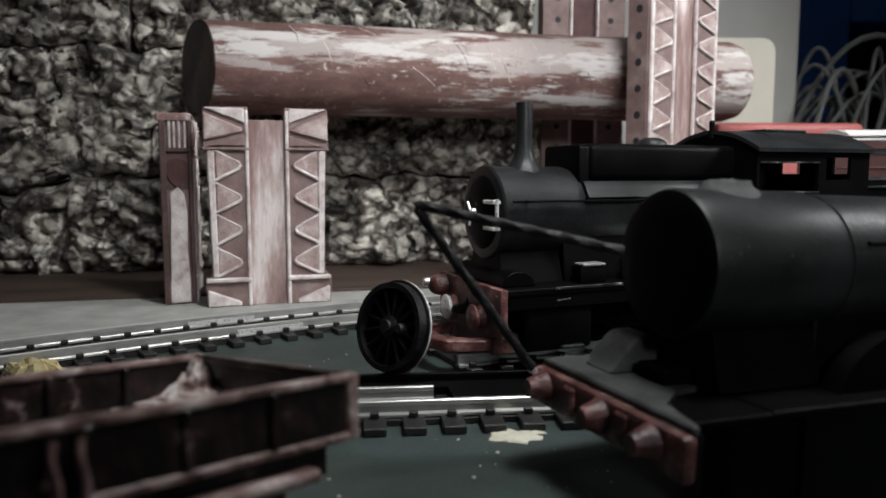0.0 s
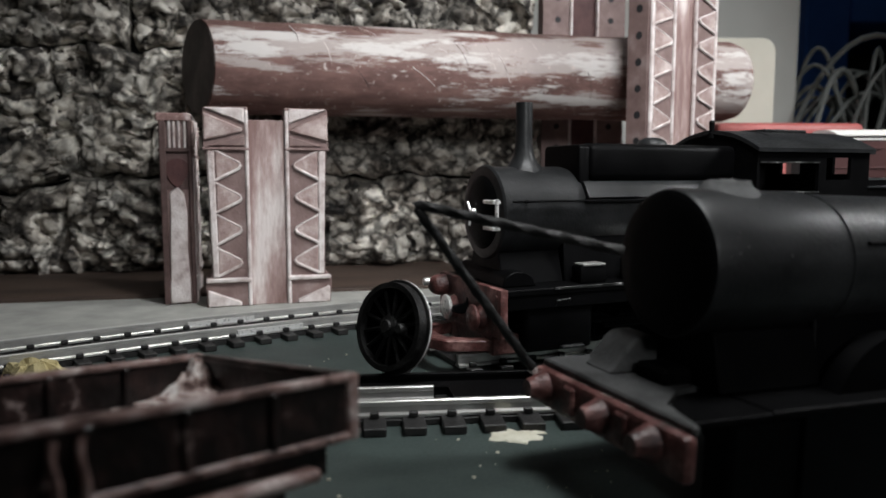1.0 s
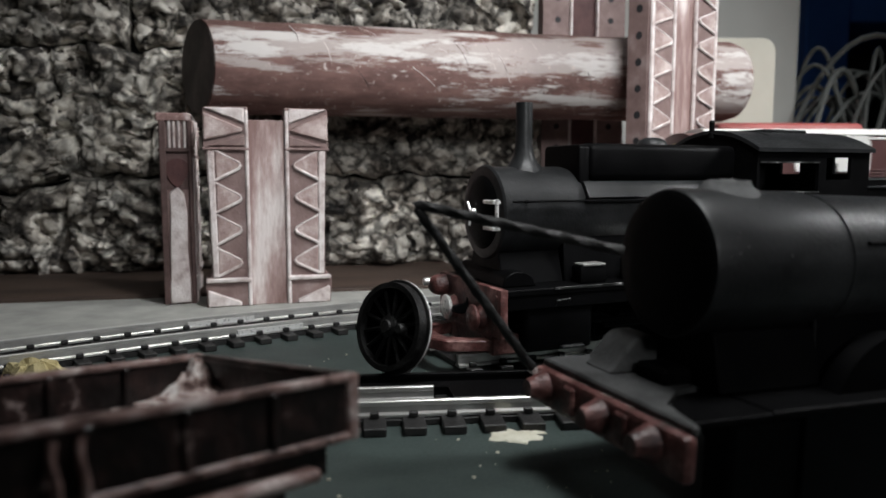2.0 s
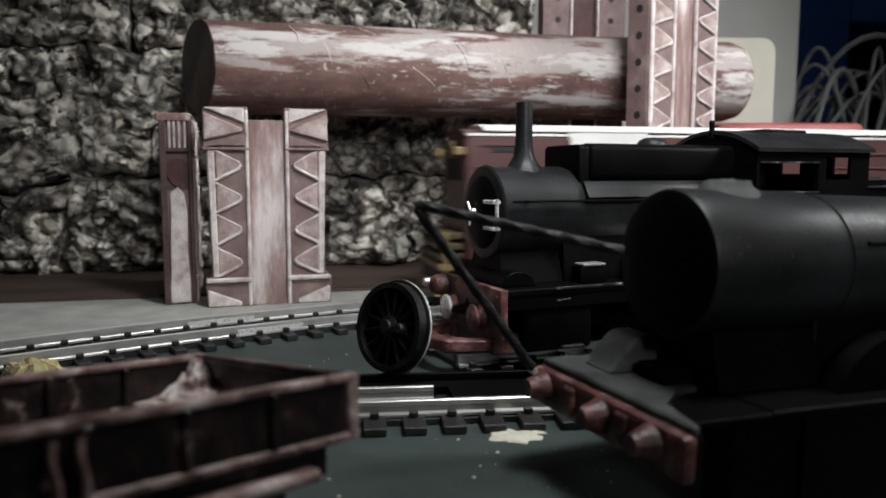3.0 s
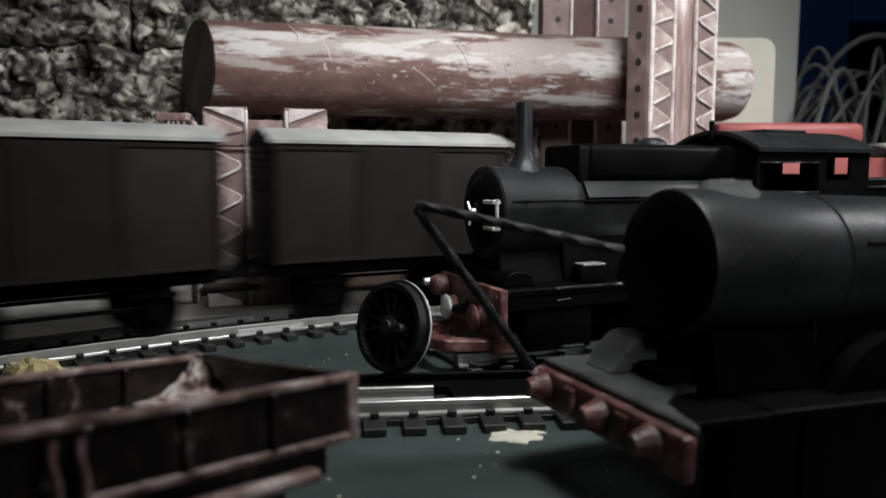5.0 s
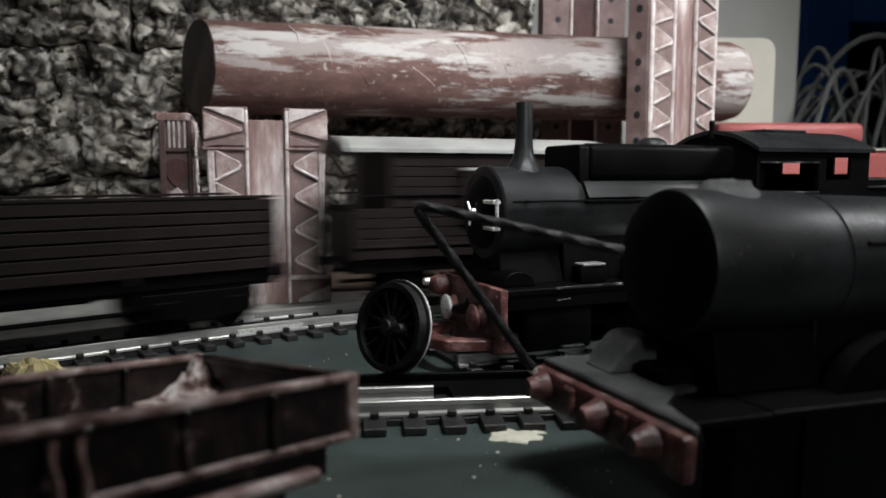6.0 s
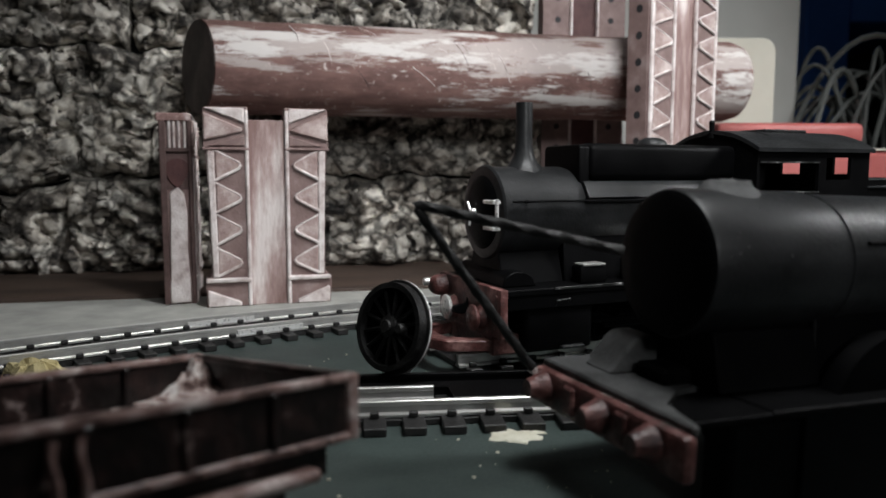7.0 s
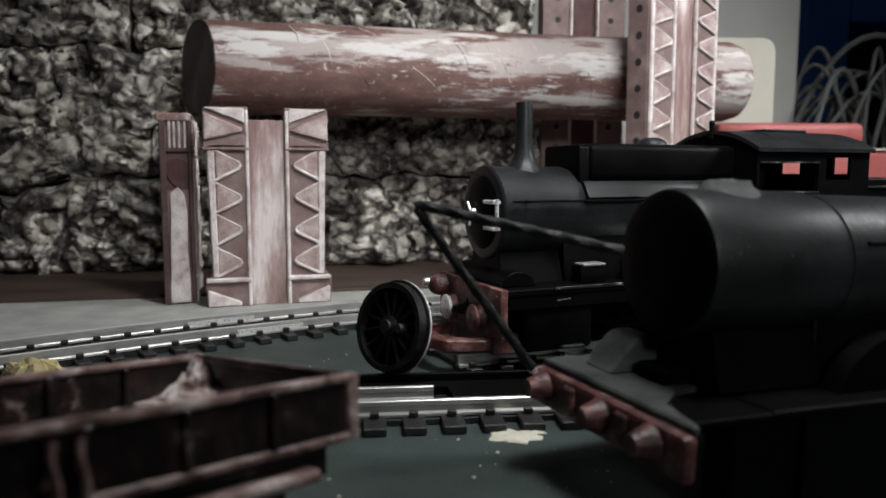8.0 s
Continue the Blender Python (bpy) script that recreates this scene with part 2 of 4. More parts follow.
def merge(bm, other, m=None):
    if m is not None:
        bmesh.ops.transform(other, matrix=m, verts=other.verts)
    tmp = bpy.data.meshes.new("tmp")
    other.to_mesh(tmp)
    other.free()
    bm.from_mesh(tmp)
    bpy.data.meshes.remove(tmp)
    return bm


def rod(p0, p1, r0, r1=None, seg=16, bm=None):
    own = bmesh.new()
    p0, p1 = Vector(p0), Vector(p1)
    d = p1 - p0
    bmesh.ops.create_cone(own, cap_ends=True, segments=seg, radius1=r0, radius2=r0 if r1 is None else r1, depth=d.length)
    mm = Matrix.Translation((p0 + p1) / 2) @ d.to_track_quat("Z", "Y").to_matrix().to_4x4()
    bmesh.ops.transform(own, matrix=mm, verts=own.verts)
    return own if bm is None else merge(bm, own)


def lathe(profile, axis="z", seg=32, bm=None, origin=(0, 0, 0)):
    """profile: (radius, height) pairs turned about an axis; a profile that returns to its start makes a ring."""
    own = bmesh.new()
    rings = []
    for r, h in profile:
        ring = []
        for i in range(seg):
            a = 2 * math.pi * i / seg
            c, s = r * math.cos(a), r * math.sin(a)
            p = {"z": (c, s, h), "x": (h, c, s), "y": (c, h, s)}[axis]
            ring.append(own.verts.new(Vector(p) + Vector(origin)))
        rings.append(ring)
    for a, b in zip(rings, rings[1:]):
        for i in range(seg):
            j = (i + 1) % seg
            own.faces.new((a[i], a[j], b[j], b[i]))
    if profile[0] != profile[-1]:
        for ring in (rings[0], rings[-1]):
            if (ring[0].co - ring[seg // 2].co).length > 1e-6:
                own.faces.new(ring)
    bmesh.ops.remove_doubles(own, verts=own.verts, dist=1e-5)
    return own if bm is None else merge(bm, own)


def prism(outline, lo, hi, axis="y", bm=None, bevel=0.0):
    """A flat outline pushed from lo to hi along an axis."""
    own = bmesh.new()
    def p(u, v, h):
        return {"y": (u, h, v), "x": (h, u, v), "z": (u, v, h)}[axis]
    a = [own.verts.new(p(u, v, lo)) for u, v in outline]
    b = [own.verts.new(p(u, v, hi)) for u, v in outline]
    own.faces.new(a)
    own.faces.new(b[::-1])
    n = len(a)
    for i in range(n):
        own.faces.new((a[i], b[i], b[(i + 1) % n], a[(i + 1) % n]))
    if bevel:
        bmesh.ops.bevel(own, geom=list(own.edges), offset=bevel, segments=1, affect="EDGES", profile=0.5)
    return own if bm is None else merge(bm, own)


def tube(points, r, seg=10, bm=None, twist=0.0, lobes=0):
    """A bent rod through points; lobes and twist make it a twisted strand."""
    own = bmesh.new()
    pts = [Vector(p) for p in points]
    rings, up = [], Vector((0.13, 0.2, 1)).normalized()
    run = 0.0
    for i, p in enumerate(pts):
        d = (pts[min(i + 1, len(pts) - 1)] - pts[max(i - 1, 0)]).normalized()
        side = d.cross(up).normalized()
        top = side.cross(d)
        if i:
            run += (p - pts[i - 1]).length
        ring = []
        for j in range(seg):
            a = 2 * math.pi * j / seg
            rr = r * (1 + (0.13 * math.cos(lobes * a + twist * run) if lobes else 0))
            ring.append(own.verts.new(p + rr * (math.cos(a) * side + math.sin(a) * top)))
        rings.append(ring)
    for a, b in zip(rings, rings[1:]):
        for j in range(seg):
            k = (j + 1) % seg
            own.faces.new((a[j], a[k], b[k], b[j]))
    own.faces.new(rings[0])
    own.faces.new(rings[-1][::-1])
    return own if bm is None else merge(bm, own)


def line(p0, p1, n):
    p0, p1 = Vector(p0), Vector(p1)
    return [p0.lerp(p1, i / n) for i in range(n + 1)]


# ---------------------------------------------------------------- the room and the board
def setting():
    g = part("ground", box(-440, 780, -780, 880, -18, 0, 0.8), BOARD)
    tagged(g, "dark green painted baseboard with specks of spilt plaster", "baseboard", kind="structure")
    t = thing("table", at(0, 0, -750), "plain timber table carrying the baseboard", "table")
    part("tabletop", box(-430, 770, -770, 870, 702, 732, 1), WOOD, t)
    for x in (-400, 700):
        for y in (-740, 800):
            part("leg", box(x, x + 45, y, y + 45, 0, 702, 2), WOOD, t)
    fl = part("floor", box(-900, 1250, -1200, 1250, -780, -750), WOOD)
    tagged(fl, "brown timber floor of the room", "floor", kind="structure")
    for name, b in (("wall_north", (-900, 1250, 1250, 1330, -750, 1700)), ("wall_south", (-900, 1250, -1280, -1200, -750, 1700)),
                    ("wall_west", (-980, -900, -1200, 1250, -750, 1700)), ("wall_east", (1250, 1330, -1200, 1250, -750, 1700))):
        tagged(part(name, box(*b), WALLPAINT), "plain grey painted room wall", "wall", kind="structure")
    tagged(part("ceiling", box(-900, 1250, -1200, 1250, 1700, 1740), WHITE), "plain white ceiling", "ceiling", kind="structure")


setting()

# the scenery behind runs askew to the eye
WALL_A = 12.5
TRACK_C, TRACK_R = Vector((178, -172, 0)), 438.6
RAILTOP = 4.3


def on_track(a, off=0.0, z=0.0):
    r = TRACK_R + off
    return Vector((TRACK_C.x + r * math.cos(radians(a)), TRACK_C.y + r * math.sin(radians(a)), z))


def sweep(section, path, closed=False):
    """section: (across, up) pairs; path: (point, across vector)."""
    own = bmesh.new()
    rings = [[own.verts.new(p + c * u + Vector((0, 0, v))) for u, v in section] for p, c in path]
    n = len(section)
    pairs = list(zip(rings, rings[1:])) + ([(rings[-1], rings[0])] if closed else [])
    for a, b in pairs:
        for i in range(n):
            own.faces.new((a[i], a[(i + 1) % n], b[(i + 1) % n], b[i]))
    if not closed:
        own.faces.new(rings[0])
        own.faces.new(rings[-1][::-1])
    return own


RAIL = ((-1.15, 1.5), (1.15, 1.5), (1.15, 1.95), (0.4, 2.25), (0.4, 3.35), (0.55, 3.55), (0.55, 4.15), (0.38, RAILTOP), (-0.38, RAILTOP), (-0.55, 4.15),
        (-0.55, 3.55), (-0.4, 3.35), (-0.4, 2.25), (-1.15, 1.95))


def sleeper_mesh(length=31.0, half=1.55):
    b = box(-half, half, -length / 2, length / 2, 0, 1.55, 0.2)
    for s in (-8.65, 8.65):
        for e in (-1.6, 1.6):
            box(-0.8, 0.8, s + e - 0.55, s + e + 0.55, 1.7, 2.7, 0.15, b)
    return mesh_of("sleeper", b, SLEEPER)


def far_track():
    t = thing("railway_track", at(0, 0, 0), "curved nickel silver model railway track on black plastic sleepers", "track")
    for off in (-8.65, 8.65):
        path = [(on_track(a, off), (on_track(a, 1) - on_track(a, 0))) for a in [i * 1.0 for i in range(0, 360)]]
        part("rail", sweep(RAIL, path, True), STEEL, t)
    me = sleeper_mesh()
    step = 360 / 372
    rest = bmesh.new()
    for i in range(372):
        a = i * step
        p = on_track(a)
        if 62 <= a <= 165:
            shared("sleeper", me, t, at(p.x, p.y, 0, 0, 0, a + 90))
        else:
            merge(rest, box(-1.55, 1.55, -15.5, 15.5, 0, 1.75), Matrix.Translation(p) @ Matrix.Rotation(radians(a + 90), 4, "Z"))
    for off in (-8.65, 8.65):
        path = [(on_track(a, off), (on_track(a, 1) - on_track(a, 0))) for a in range(60, 168)]
        part("sleeper_web", sweep(((-1.5, 0.05), (1.5, 0.05), (1.5, 1.2), (-1.5, 1.2)), path), SLEEPER, t)
    tagged(part("far_sleepers", rest, SLEEPER, t), kind="stuff")
    # fishplates at the joint
    for off in (-8.65, 8.65):
        a0 = 121.5 if off < 0 else 122.6
        for side in (-0.75, 0.75):
            path = [(on_track(a0 + k * 0.3, off + side), on_track(a0, 1) - on_track(a0, 0)) for k in range(-4, 5)]
            part("rail_joiner", sweep(((-0.28, 1.9), (0.28, 1.9), (0.28, 3.3), (-0.28, 3.3)), path), SILVER, t)
    return t


far_track()


def near_track():
    t = thing("railway_track", at(1, 136.5, 0, 0, 0, 6), "straight length of model track, shiny near rail, far rail blackened for its dark reflection, black sleepers", "track")
    for y in (-8.65, 8.65):
        path = [(Vector((x, y, 0)), Vector((0, 1, 0))) for x in (-160, -60, 0, 60, 200)]
        # Far rail coloured black to paint in the dark its top reflects.
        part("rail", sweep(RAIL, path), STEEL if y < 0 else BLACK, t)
        part("sleeper_web", box(-160, 200, y - 1.6, y + 1.6, 0.05, 1.2, 0.1), SLEEPER, t)
    me = sleeper_mesh(31.0, 2.0)
    for i in range(52):
        shared("sleeper", me, t, at(-158 + i * 6.85, 0, 0))
    return t


near_track()


def engine_track():
    t = thing("railway_track", at(7.2, 170.6, 0, 0, 0, 23), "short siding of model track under the tank engine", "track")
    for y in (-8.65, 8.65):
        part("rail", sweep(RAIL, [(Vector((x, y, 0)), Vector((0, 1, 0))) for x in (-8, 40, 90, 150)]), STEEL, t)
    me = sleeper_mesh(25.0)
    for i in range(21):
        shared("sleeper", me, t, at(-5 + i * 7.6, 0, 0))


engine_track()


def black_strip():
    o = [(-17, 2.6), (0.4, 2.6), (0.4, -4.2), (21, -4.2), (21, 6.6), (-17, 6.6)]
    b = part("plastic_strip", prism(o, 1.56, 3.1, "z", bevel=0.2), BLACK, None, m=at(1, 136.5, 0, 0, 0, 6))
    tagged(b, "flat black plastic strip lying between the rails", "strip")


black_strip()


def loose_rail():
    path = [(Vector((x, 0, -1.0)), Vector((0, 1, 0))) for x in (-70, -30, 0)]
    r = part("loose_rail", sweep(RAIL, path), STEEL, None, m=at(-1.8, 136.2, 0.9, 0, 0, 6))
    tagged(r, "short loose nickel silver rail lying between the rails", "rail")


loose_rail()


def backdrop():
    # grey strip behind the running line and the timber ledge behind that
    path = []
    for a in range(60, 170, 2):
        path.append((on_track(a), on_track(a, 1) - on_track(a, 0)))
    s = part("card_strip", sweep(((17, 0.0), (95, 0.0), (95, 0.8), (17, 0.8)), path), GREY)
    tagged(s, "pale grey card strip along the curved track", "card strip", kind="structure")
    led = part("trim", box(-400, 700, 0, 75, 0, 2.0, 0.4), WOOD, m=at(-60, 262, 0, 0, 0, WALL_A))
    tagged(led, "brown timber ledge under the bark wall", "trim", kind="structure")


backdrop()


def cork_wall():
    w = thing("bark_wall", at(-182, 302, 2, 0, 0, WALL_A), "rough cork bark rock face in stacked slabs", "rock wall")
    rng = random.Random(4)
    # slabs in courses: (x0, x1, z0, z1)
    slabs = [(-220, 30, 0, 36), (26, 232, 0, 40), (-220, 40, 37, 94), (36, 234, 41, 96), (-220, 52, 95, 150), (54, 229, 97, 160)]
    for x0, x1, z0, z1 in slabs:
        nx, nz = int((x1 - x0) / 1.1), int((z1 - z0) / 1.1)
        own = bmesh.new()
        seed = rng.uniform(0, 1000)
        grid = []
        for i in range(nx + 1):
            col = []
            for j in range(nz + 1):
                u, v = x0 + (x1 - x0) * i / nx, z0 + (z1 - z0) * j / nz
                q = Vector((u, v, seed))
                g = Vector((u * 0.85, v * 1.2, seed))
                d = 5.0 * noise.fractal(g * 0.035, 1.0, 2.0, 3) + 0.7 * noise.fractal(q * 0.3, 1.0, 2.0, 3)
                wq = g + Vector((2.2 * noise.noise(q * 0.16), 2.2 * noise.noise(q * 0.16 + Vector((5, 5, 5))), 0))
                for size, gap, lift in ((0.07, 3.0, 3.4), (0.15, 2.2, 2.2)):
                    c, cells = noise.voronoi(wq * size)
                    d += gap * min(1.0, (c[1] - c[0]) * 3.6) ** 0.7 + lift * noise.cell(cells[0] * 37.3)
                edge = min(v - z0, z1 - v, u - x0, x1 - u)
                d -= 5.0 * max(0.0, 1 - edge / 5.0) ** 2
                wob = 1.4 * noise.noise(q * 0.11 + Vector((7, 1, 2)))
                drift = 4.0 * noise.noise(Vector((u * 0.035, v * 0.012, 1.7))) + 1.6 * noise.noise(Vector((u * 0.12, v * 0.02, 9.1)))
                col.append(own.verts.new((u + wob, -d, v + 1.2 * noise.noise(q * 0.13) + drift * min(1.0, v / 20))))
            grid.append(col)
        for i in range(nx):
            for j in range(nz):
                own.faces.new((grid[i][j], grid[i + 1][j], grid[i + 1][j + 1], grid[i][j + 1]))
        # thickness behind
        rim = [grid[i][0] for i in range(nx + 1)] + [grid[nx][j] for j in range(1, nz + 1)] + [grid[i][nz] for i in range(nx - 1, -1, -1)] + [grid[0][j] for j in range(nz - 1, 0, -1)]
        back = [own.verts.new((v.co.x, 14, v.co.z)) for v in rim]
        for i in range(len(rim)):
            j = (i + 1) % len(rim)
            own.faces.new((rim[i], back[i], back[j], rim[j]))
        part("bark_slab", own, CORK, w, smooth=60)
    b = part("backing_board", box(-220, 232, 10, 16, 0, 160), DARK, w)


cork_wall()


# ---------------------------------------------------------------- steelwork
def girder(name, m, width, height, label, holes=False, group="", plain=False, waist=0.0):
    """A laced steel stanchion: two toothed flanges, a sunk web, a base and a cap. Front towards -y, left edge at x 0.
    waist: how far the shaft draws in between its base and its cap."""
    g = thing(name, m, label, "steel column", group)
    rng = random.Random(int(height * 10 + width))
    fw = width * 0.355
    wx0, wx1 = fw - 0.5, width - fw + 0.5
    part("web", box(wx0, wx1, 1.6, 9, 0, height - 4, 0.3), REDWEB if plain else WEB, g)
    capz = height - 13.4
    for outer in (0, 1):
        def X(u):
            """u runs from the outer edge inward."""
            return width - u if outer else u

        edge = [(-0.2, 0), (-0.5, 7.8), (-0.5, 9.2), (waist * 1.15, 10.2), (waist, height * 0.45), (waist * 0.6, capz - 0.8), (-0.1, capz), (0.1, height - 0.8), (0.9, height)]
        if waist:
            edge = [(u + rng.uniform(-0.25, 0.25), z) for u, z in edge[:3]] + [
                (waist * (1.2 - 0.6 * k / 9) + rng.uniform(-0.22, 0.22), 10.2 + (capz - 11) * k / 9) for k in range(10)] + edge[6:]
        part("flange", prism([(X(u), z) for u, z in edge] + [(X(fw), height), (X(fw), 0)], 0.9, 10, "y", bevel=0.25), FLANGE, g)
        a, b = sorted((X(fw), X(fw - 1.2)))
        part("bead", box(a, b, 0.0, 1.5, 0, height - 1, 0.35), RUSTHI, g)
        if plain:
            for i in range(int(height / 9.9)):
                x = X(fw / 2)
                part("rivet_hole", rod((x, 0.75, 6 + i * 9.9), (x, 1.1, 6 + i * 9.9), 1.4, seg=12), DARK, g)
            continue
        n = max(1, int(round((height - 23) / 9.9)))
        pitch = (height - 23) / n
        # raised strip along the outer edge, with teeth running in from it
        inset = waist + 0.4
        part("edge_strip", prism([(X(inset), 9.8), (X(inset + 2.0), 9.8), (X(inset * 0.8 + 1.8), capz - 0.4), (X(inset * 0.5 + 0.1), capz - 0.4)], 0.1, 1.4, "y", bevel=0.35), RUSTHI, g)
        tip = fw - 2.6
        for i in range(n):
            z0, z1 = i * pitch + 9.9 + rng.uniform(-0.2, 0.2), (i + 1) * pitch + 9.3 + rng.uniform(-0.2, 0.2)
            zm = (z0 + z1) / 2 + rng.uniform(-0.25, 0.25)
            u0, u1 = inset + 1.6, tip + rng.uniform(-0.4, 0.3)
            part("lacing_tooth", prism([(X(u0), z0), (X(u0), z1), (X(u1 - 0.9), zm + 1.3), (X(u1), zm + 0.5), (X(u1), zm - 0.5), (X(u1 - 0.9), zm - 1.3)], 0.25, 1.4, "y", bevel=0.5), TOOTH, g)
            part("tooth_edge", tube([(X(u0), 0.35, z0 + 0.2), (X((u0 + u1) / 2), 0.3, (z0 + zm) / 2 - 0.25), (X(u1 - 0.6), 0.3, zm - 1.0), (X(u1 - 0.05), 0.35, zm + 0.1)], 0.52, 8), RUSTHI, g)
            part("tooth_edge", tube([(X(u0), 0.4, z1 - 0.2), (X((u0 + u1) / 2), 0.4, (z1 + zm) / 2 + 0.25), (X(u1 - 0.6), 0.4, zm + 0.9), (X(u1 - 0.05), 0.4, zm)], 0.32, 8), RUSTHI, g)
        # cap: a wedge under a broad pale tooth
        part("cap_tooth", prism([(X(0.2), capz + 2.6), (X(fw - 1.8), capz + 5.6), (X(fw - 1.8), capz + 6.6), (X(0.2), capz + 11.6)], -0.3, 1.4, "y", bevel=0.45), TOOTH, g)
        part("cap_wedge", prism([(X(1.2), capz + 0.9), (X(fw - 1.2), capz + 0.9), (X(fw - 1.2), capz + 4.4)], 0.1, 1.4, "y", bevel=0.3), FLANGE, g)
        part("cap_brow", prism([(X(0.4), height - 0.4), (X(fw - 1.2), height - 0.4), (X(fw - 1.2), capz + 8.2)], 0.0, 1.4, "y", bevel=0.35), RUSTHI, g)
        a, b = sorted((X(-0.3), X(fw + 0.1)))
        part("rib", box(a, b, -0.5, 1.6, 8.0, 9.5, 0.4), RUSTHI, g)
        part("rib", box(a, b, -0.2, 1.6, capz - 0.5, capz + 0.5, 0.3), FLANGE, g)
        part("foot", prism([(X(0.1), 0.2), (X(0.1), 5.8), (X(fw - 3.4), 1.6), (X(fw - 3.4), 0.2)], -0.1, 1.4, "y", bevel=0.35), RUSTHI, g)
    if holes:
        # punched side plate
        part("side_plate", box(-1.0, -0.6, 1.0, 10.5, 0, height, 0.1), FLANGE, g)
        for i in range(int(height / 9.9)):
            part("rivet_hole", rod((-1.1, 5.2, 6 + i * 9.9), (-0.9, 5.2, 6 + i * 9.9), 1.5, seg=12), DARK, g)
    return g


def steelwork():
    girder("stanchion", at(-75.9, 234, 0.8, 0, 0, 17), 39.6, 64.5, "pink-brown drybrushed laced steel stanchion carrying the tube", group="bridge stanchions", waist=1.5)
    g = girder("stanchion", at(-82, 243.5, 0.8, 0, 0, 106), 40, 62.5, "dull shaded steel stanchion seen edge-on", group="bridge stanchions")
    part("end_panel", prism([(2.2, 0.5), (8.6, 0.3), (8.9, 4), (8.2, 9), (8.0, 20), (7.6, 30), (7.9, 37), (5.4, 39), (3.4, 36.5), (2.6, 30), (2.9, 18), (2.4, 9)], -0.9, 0.3, "x", bevel=0.3), RUSTHI, g, "pale scraped panel")
    blot = [(5.2 + (3.6 + 0.9 * math.sin(2.3 * a + 1) + 0.5 * math.sin(5 * a)) * 0.85 * math.cos(a), 44 + (4.8 + 0.9 * math.sin(3 * a)) * math.sin(a)) for a in [k * math.pi / 9 for k in range(18)]]
    part("stain", prism(blot, -0.8, -0.1, "x", bevel=0.2), REDWEB, g, "dark red paint blot")
    # Edges and recess take darker oxide: shade of the face turned from light.
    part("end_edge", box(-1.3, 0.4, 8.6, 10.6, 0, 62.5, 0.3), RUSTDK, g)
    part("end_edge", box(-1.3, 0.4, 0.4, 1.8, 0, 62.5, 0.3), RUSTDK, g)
    part("end_recess", box(-0.3, 0.3, 1.8, 8.6, 38, 50, 0.1), RUSTDK, g, "dark recess, shade put into its colour")
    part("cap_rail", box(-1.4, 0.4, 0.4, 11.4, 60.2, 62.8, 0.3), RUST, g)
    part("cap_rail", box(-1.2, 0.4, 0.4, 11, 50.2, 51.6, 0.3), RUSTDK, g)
    for y in (2.6, 4.4, 6.0, 7.4, 9.0):
        part("cap_bar", box(-1.0, 0.3, y - 0.35, y + 0.35, 51.4, 60.4, 0.2), RUSTHI, g)
    girder("stanchion", at(78, 281, 0.8, 0, 0, 36), 42, 132, "tall drybrushed steel stanchion with punched side plate", True, "bridge stanchions")
    girder("stanchion", at(47, 352, 0.8, 0, 0, 8), 40, 150, "tall dull red steel stanchion against the rear wall", group="bridge stanchions", plain=True)
    girder("stanchion", at(-82, 300, 0.8, 0, 0, 17), 26, 64.0, "pink-brown steel stanchion under the tube", group="bridge stanchions")
    # the tube, roughly cut at its open end
    t = thing("steel_tube", at(-93.6, 285, 84.3, 0, -0.1, 13.5), "large scuffed pink-brown drybrushed tube lying on stanchions", "pipe")
    L, R = 228.0, 17.6
    prof = [(R, 0.6)] + [(R, 10 + i * 8) for i in range(26)] + [(R, L - 2), (R - 1.5, L + 2.5), (R - 6, L + 4.5), (0, L + 5)]
    shell = lathe(prof, "x", 72)
    inner = lathe([(R - 0.3, 0.0), (R - 1.4, 0.3), (R - 1.4, 60)], "x", 72)
    for b in (shell, inner):
        for v in b.verts:
            k = max(0.0, 1 - v.co.x / 40)
            dent = 0.35 * noise.noise(v.co * 0.05) + 0.15 * noise.noise(v.co * 0.2)
            v.co += Vector((-v.co.y * 0.42 * k, 0, 0)) + Vector((0, v.co.y, v.co.z)).normalized() * dent
    part("shell", shell, TUBE, t)
    part("bore", inner, BORE, t, "dark inside of the tube")
    rng = random.Random(8)
    for i in range(13):
        x, a0, da, dx = rng.uniform(25, 170), rng.uniform(-1.7, -0.5), rng.uniform(0.25, 0.8), rng.uniform(2, 9)
        pts = []
        for k in range(9):
            u = k / 8
            a = a0 - da * u
            pts.append((x + dx * u + 0.6 * math.sin(3 * u), (R + 0.02) * math.sin(a), (R + 0.02) * math.cos(a)))
        part("score_mark", tube(pts, rng.uniform(0.09, 0.17), 6), RUSTHI if i % 3 else RUSTDK, t)
    return t


steelwork()


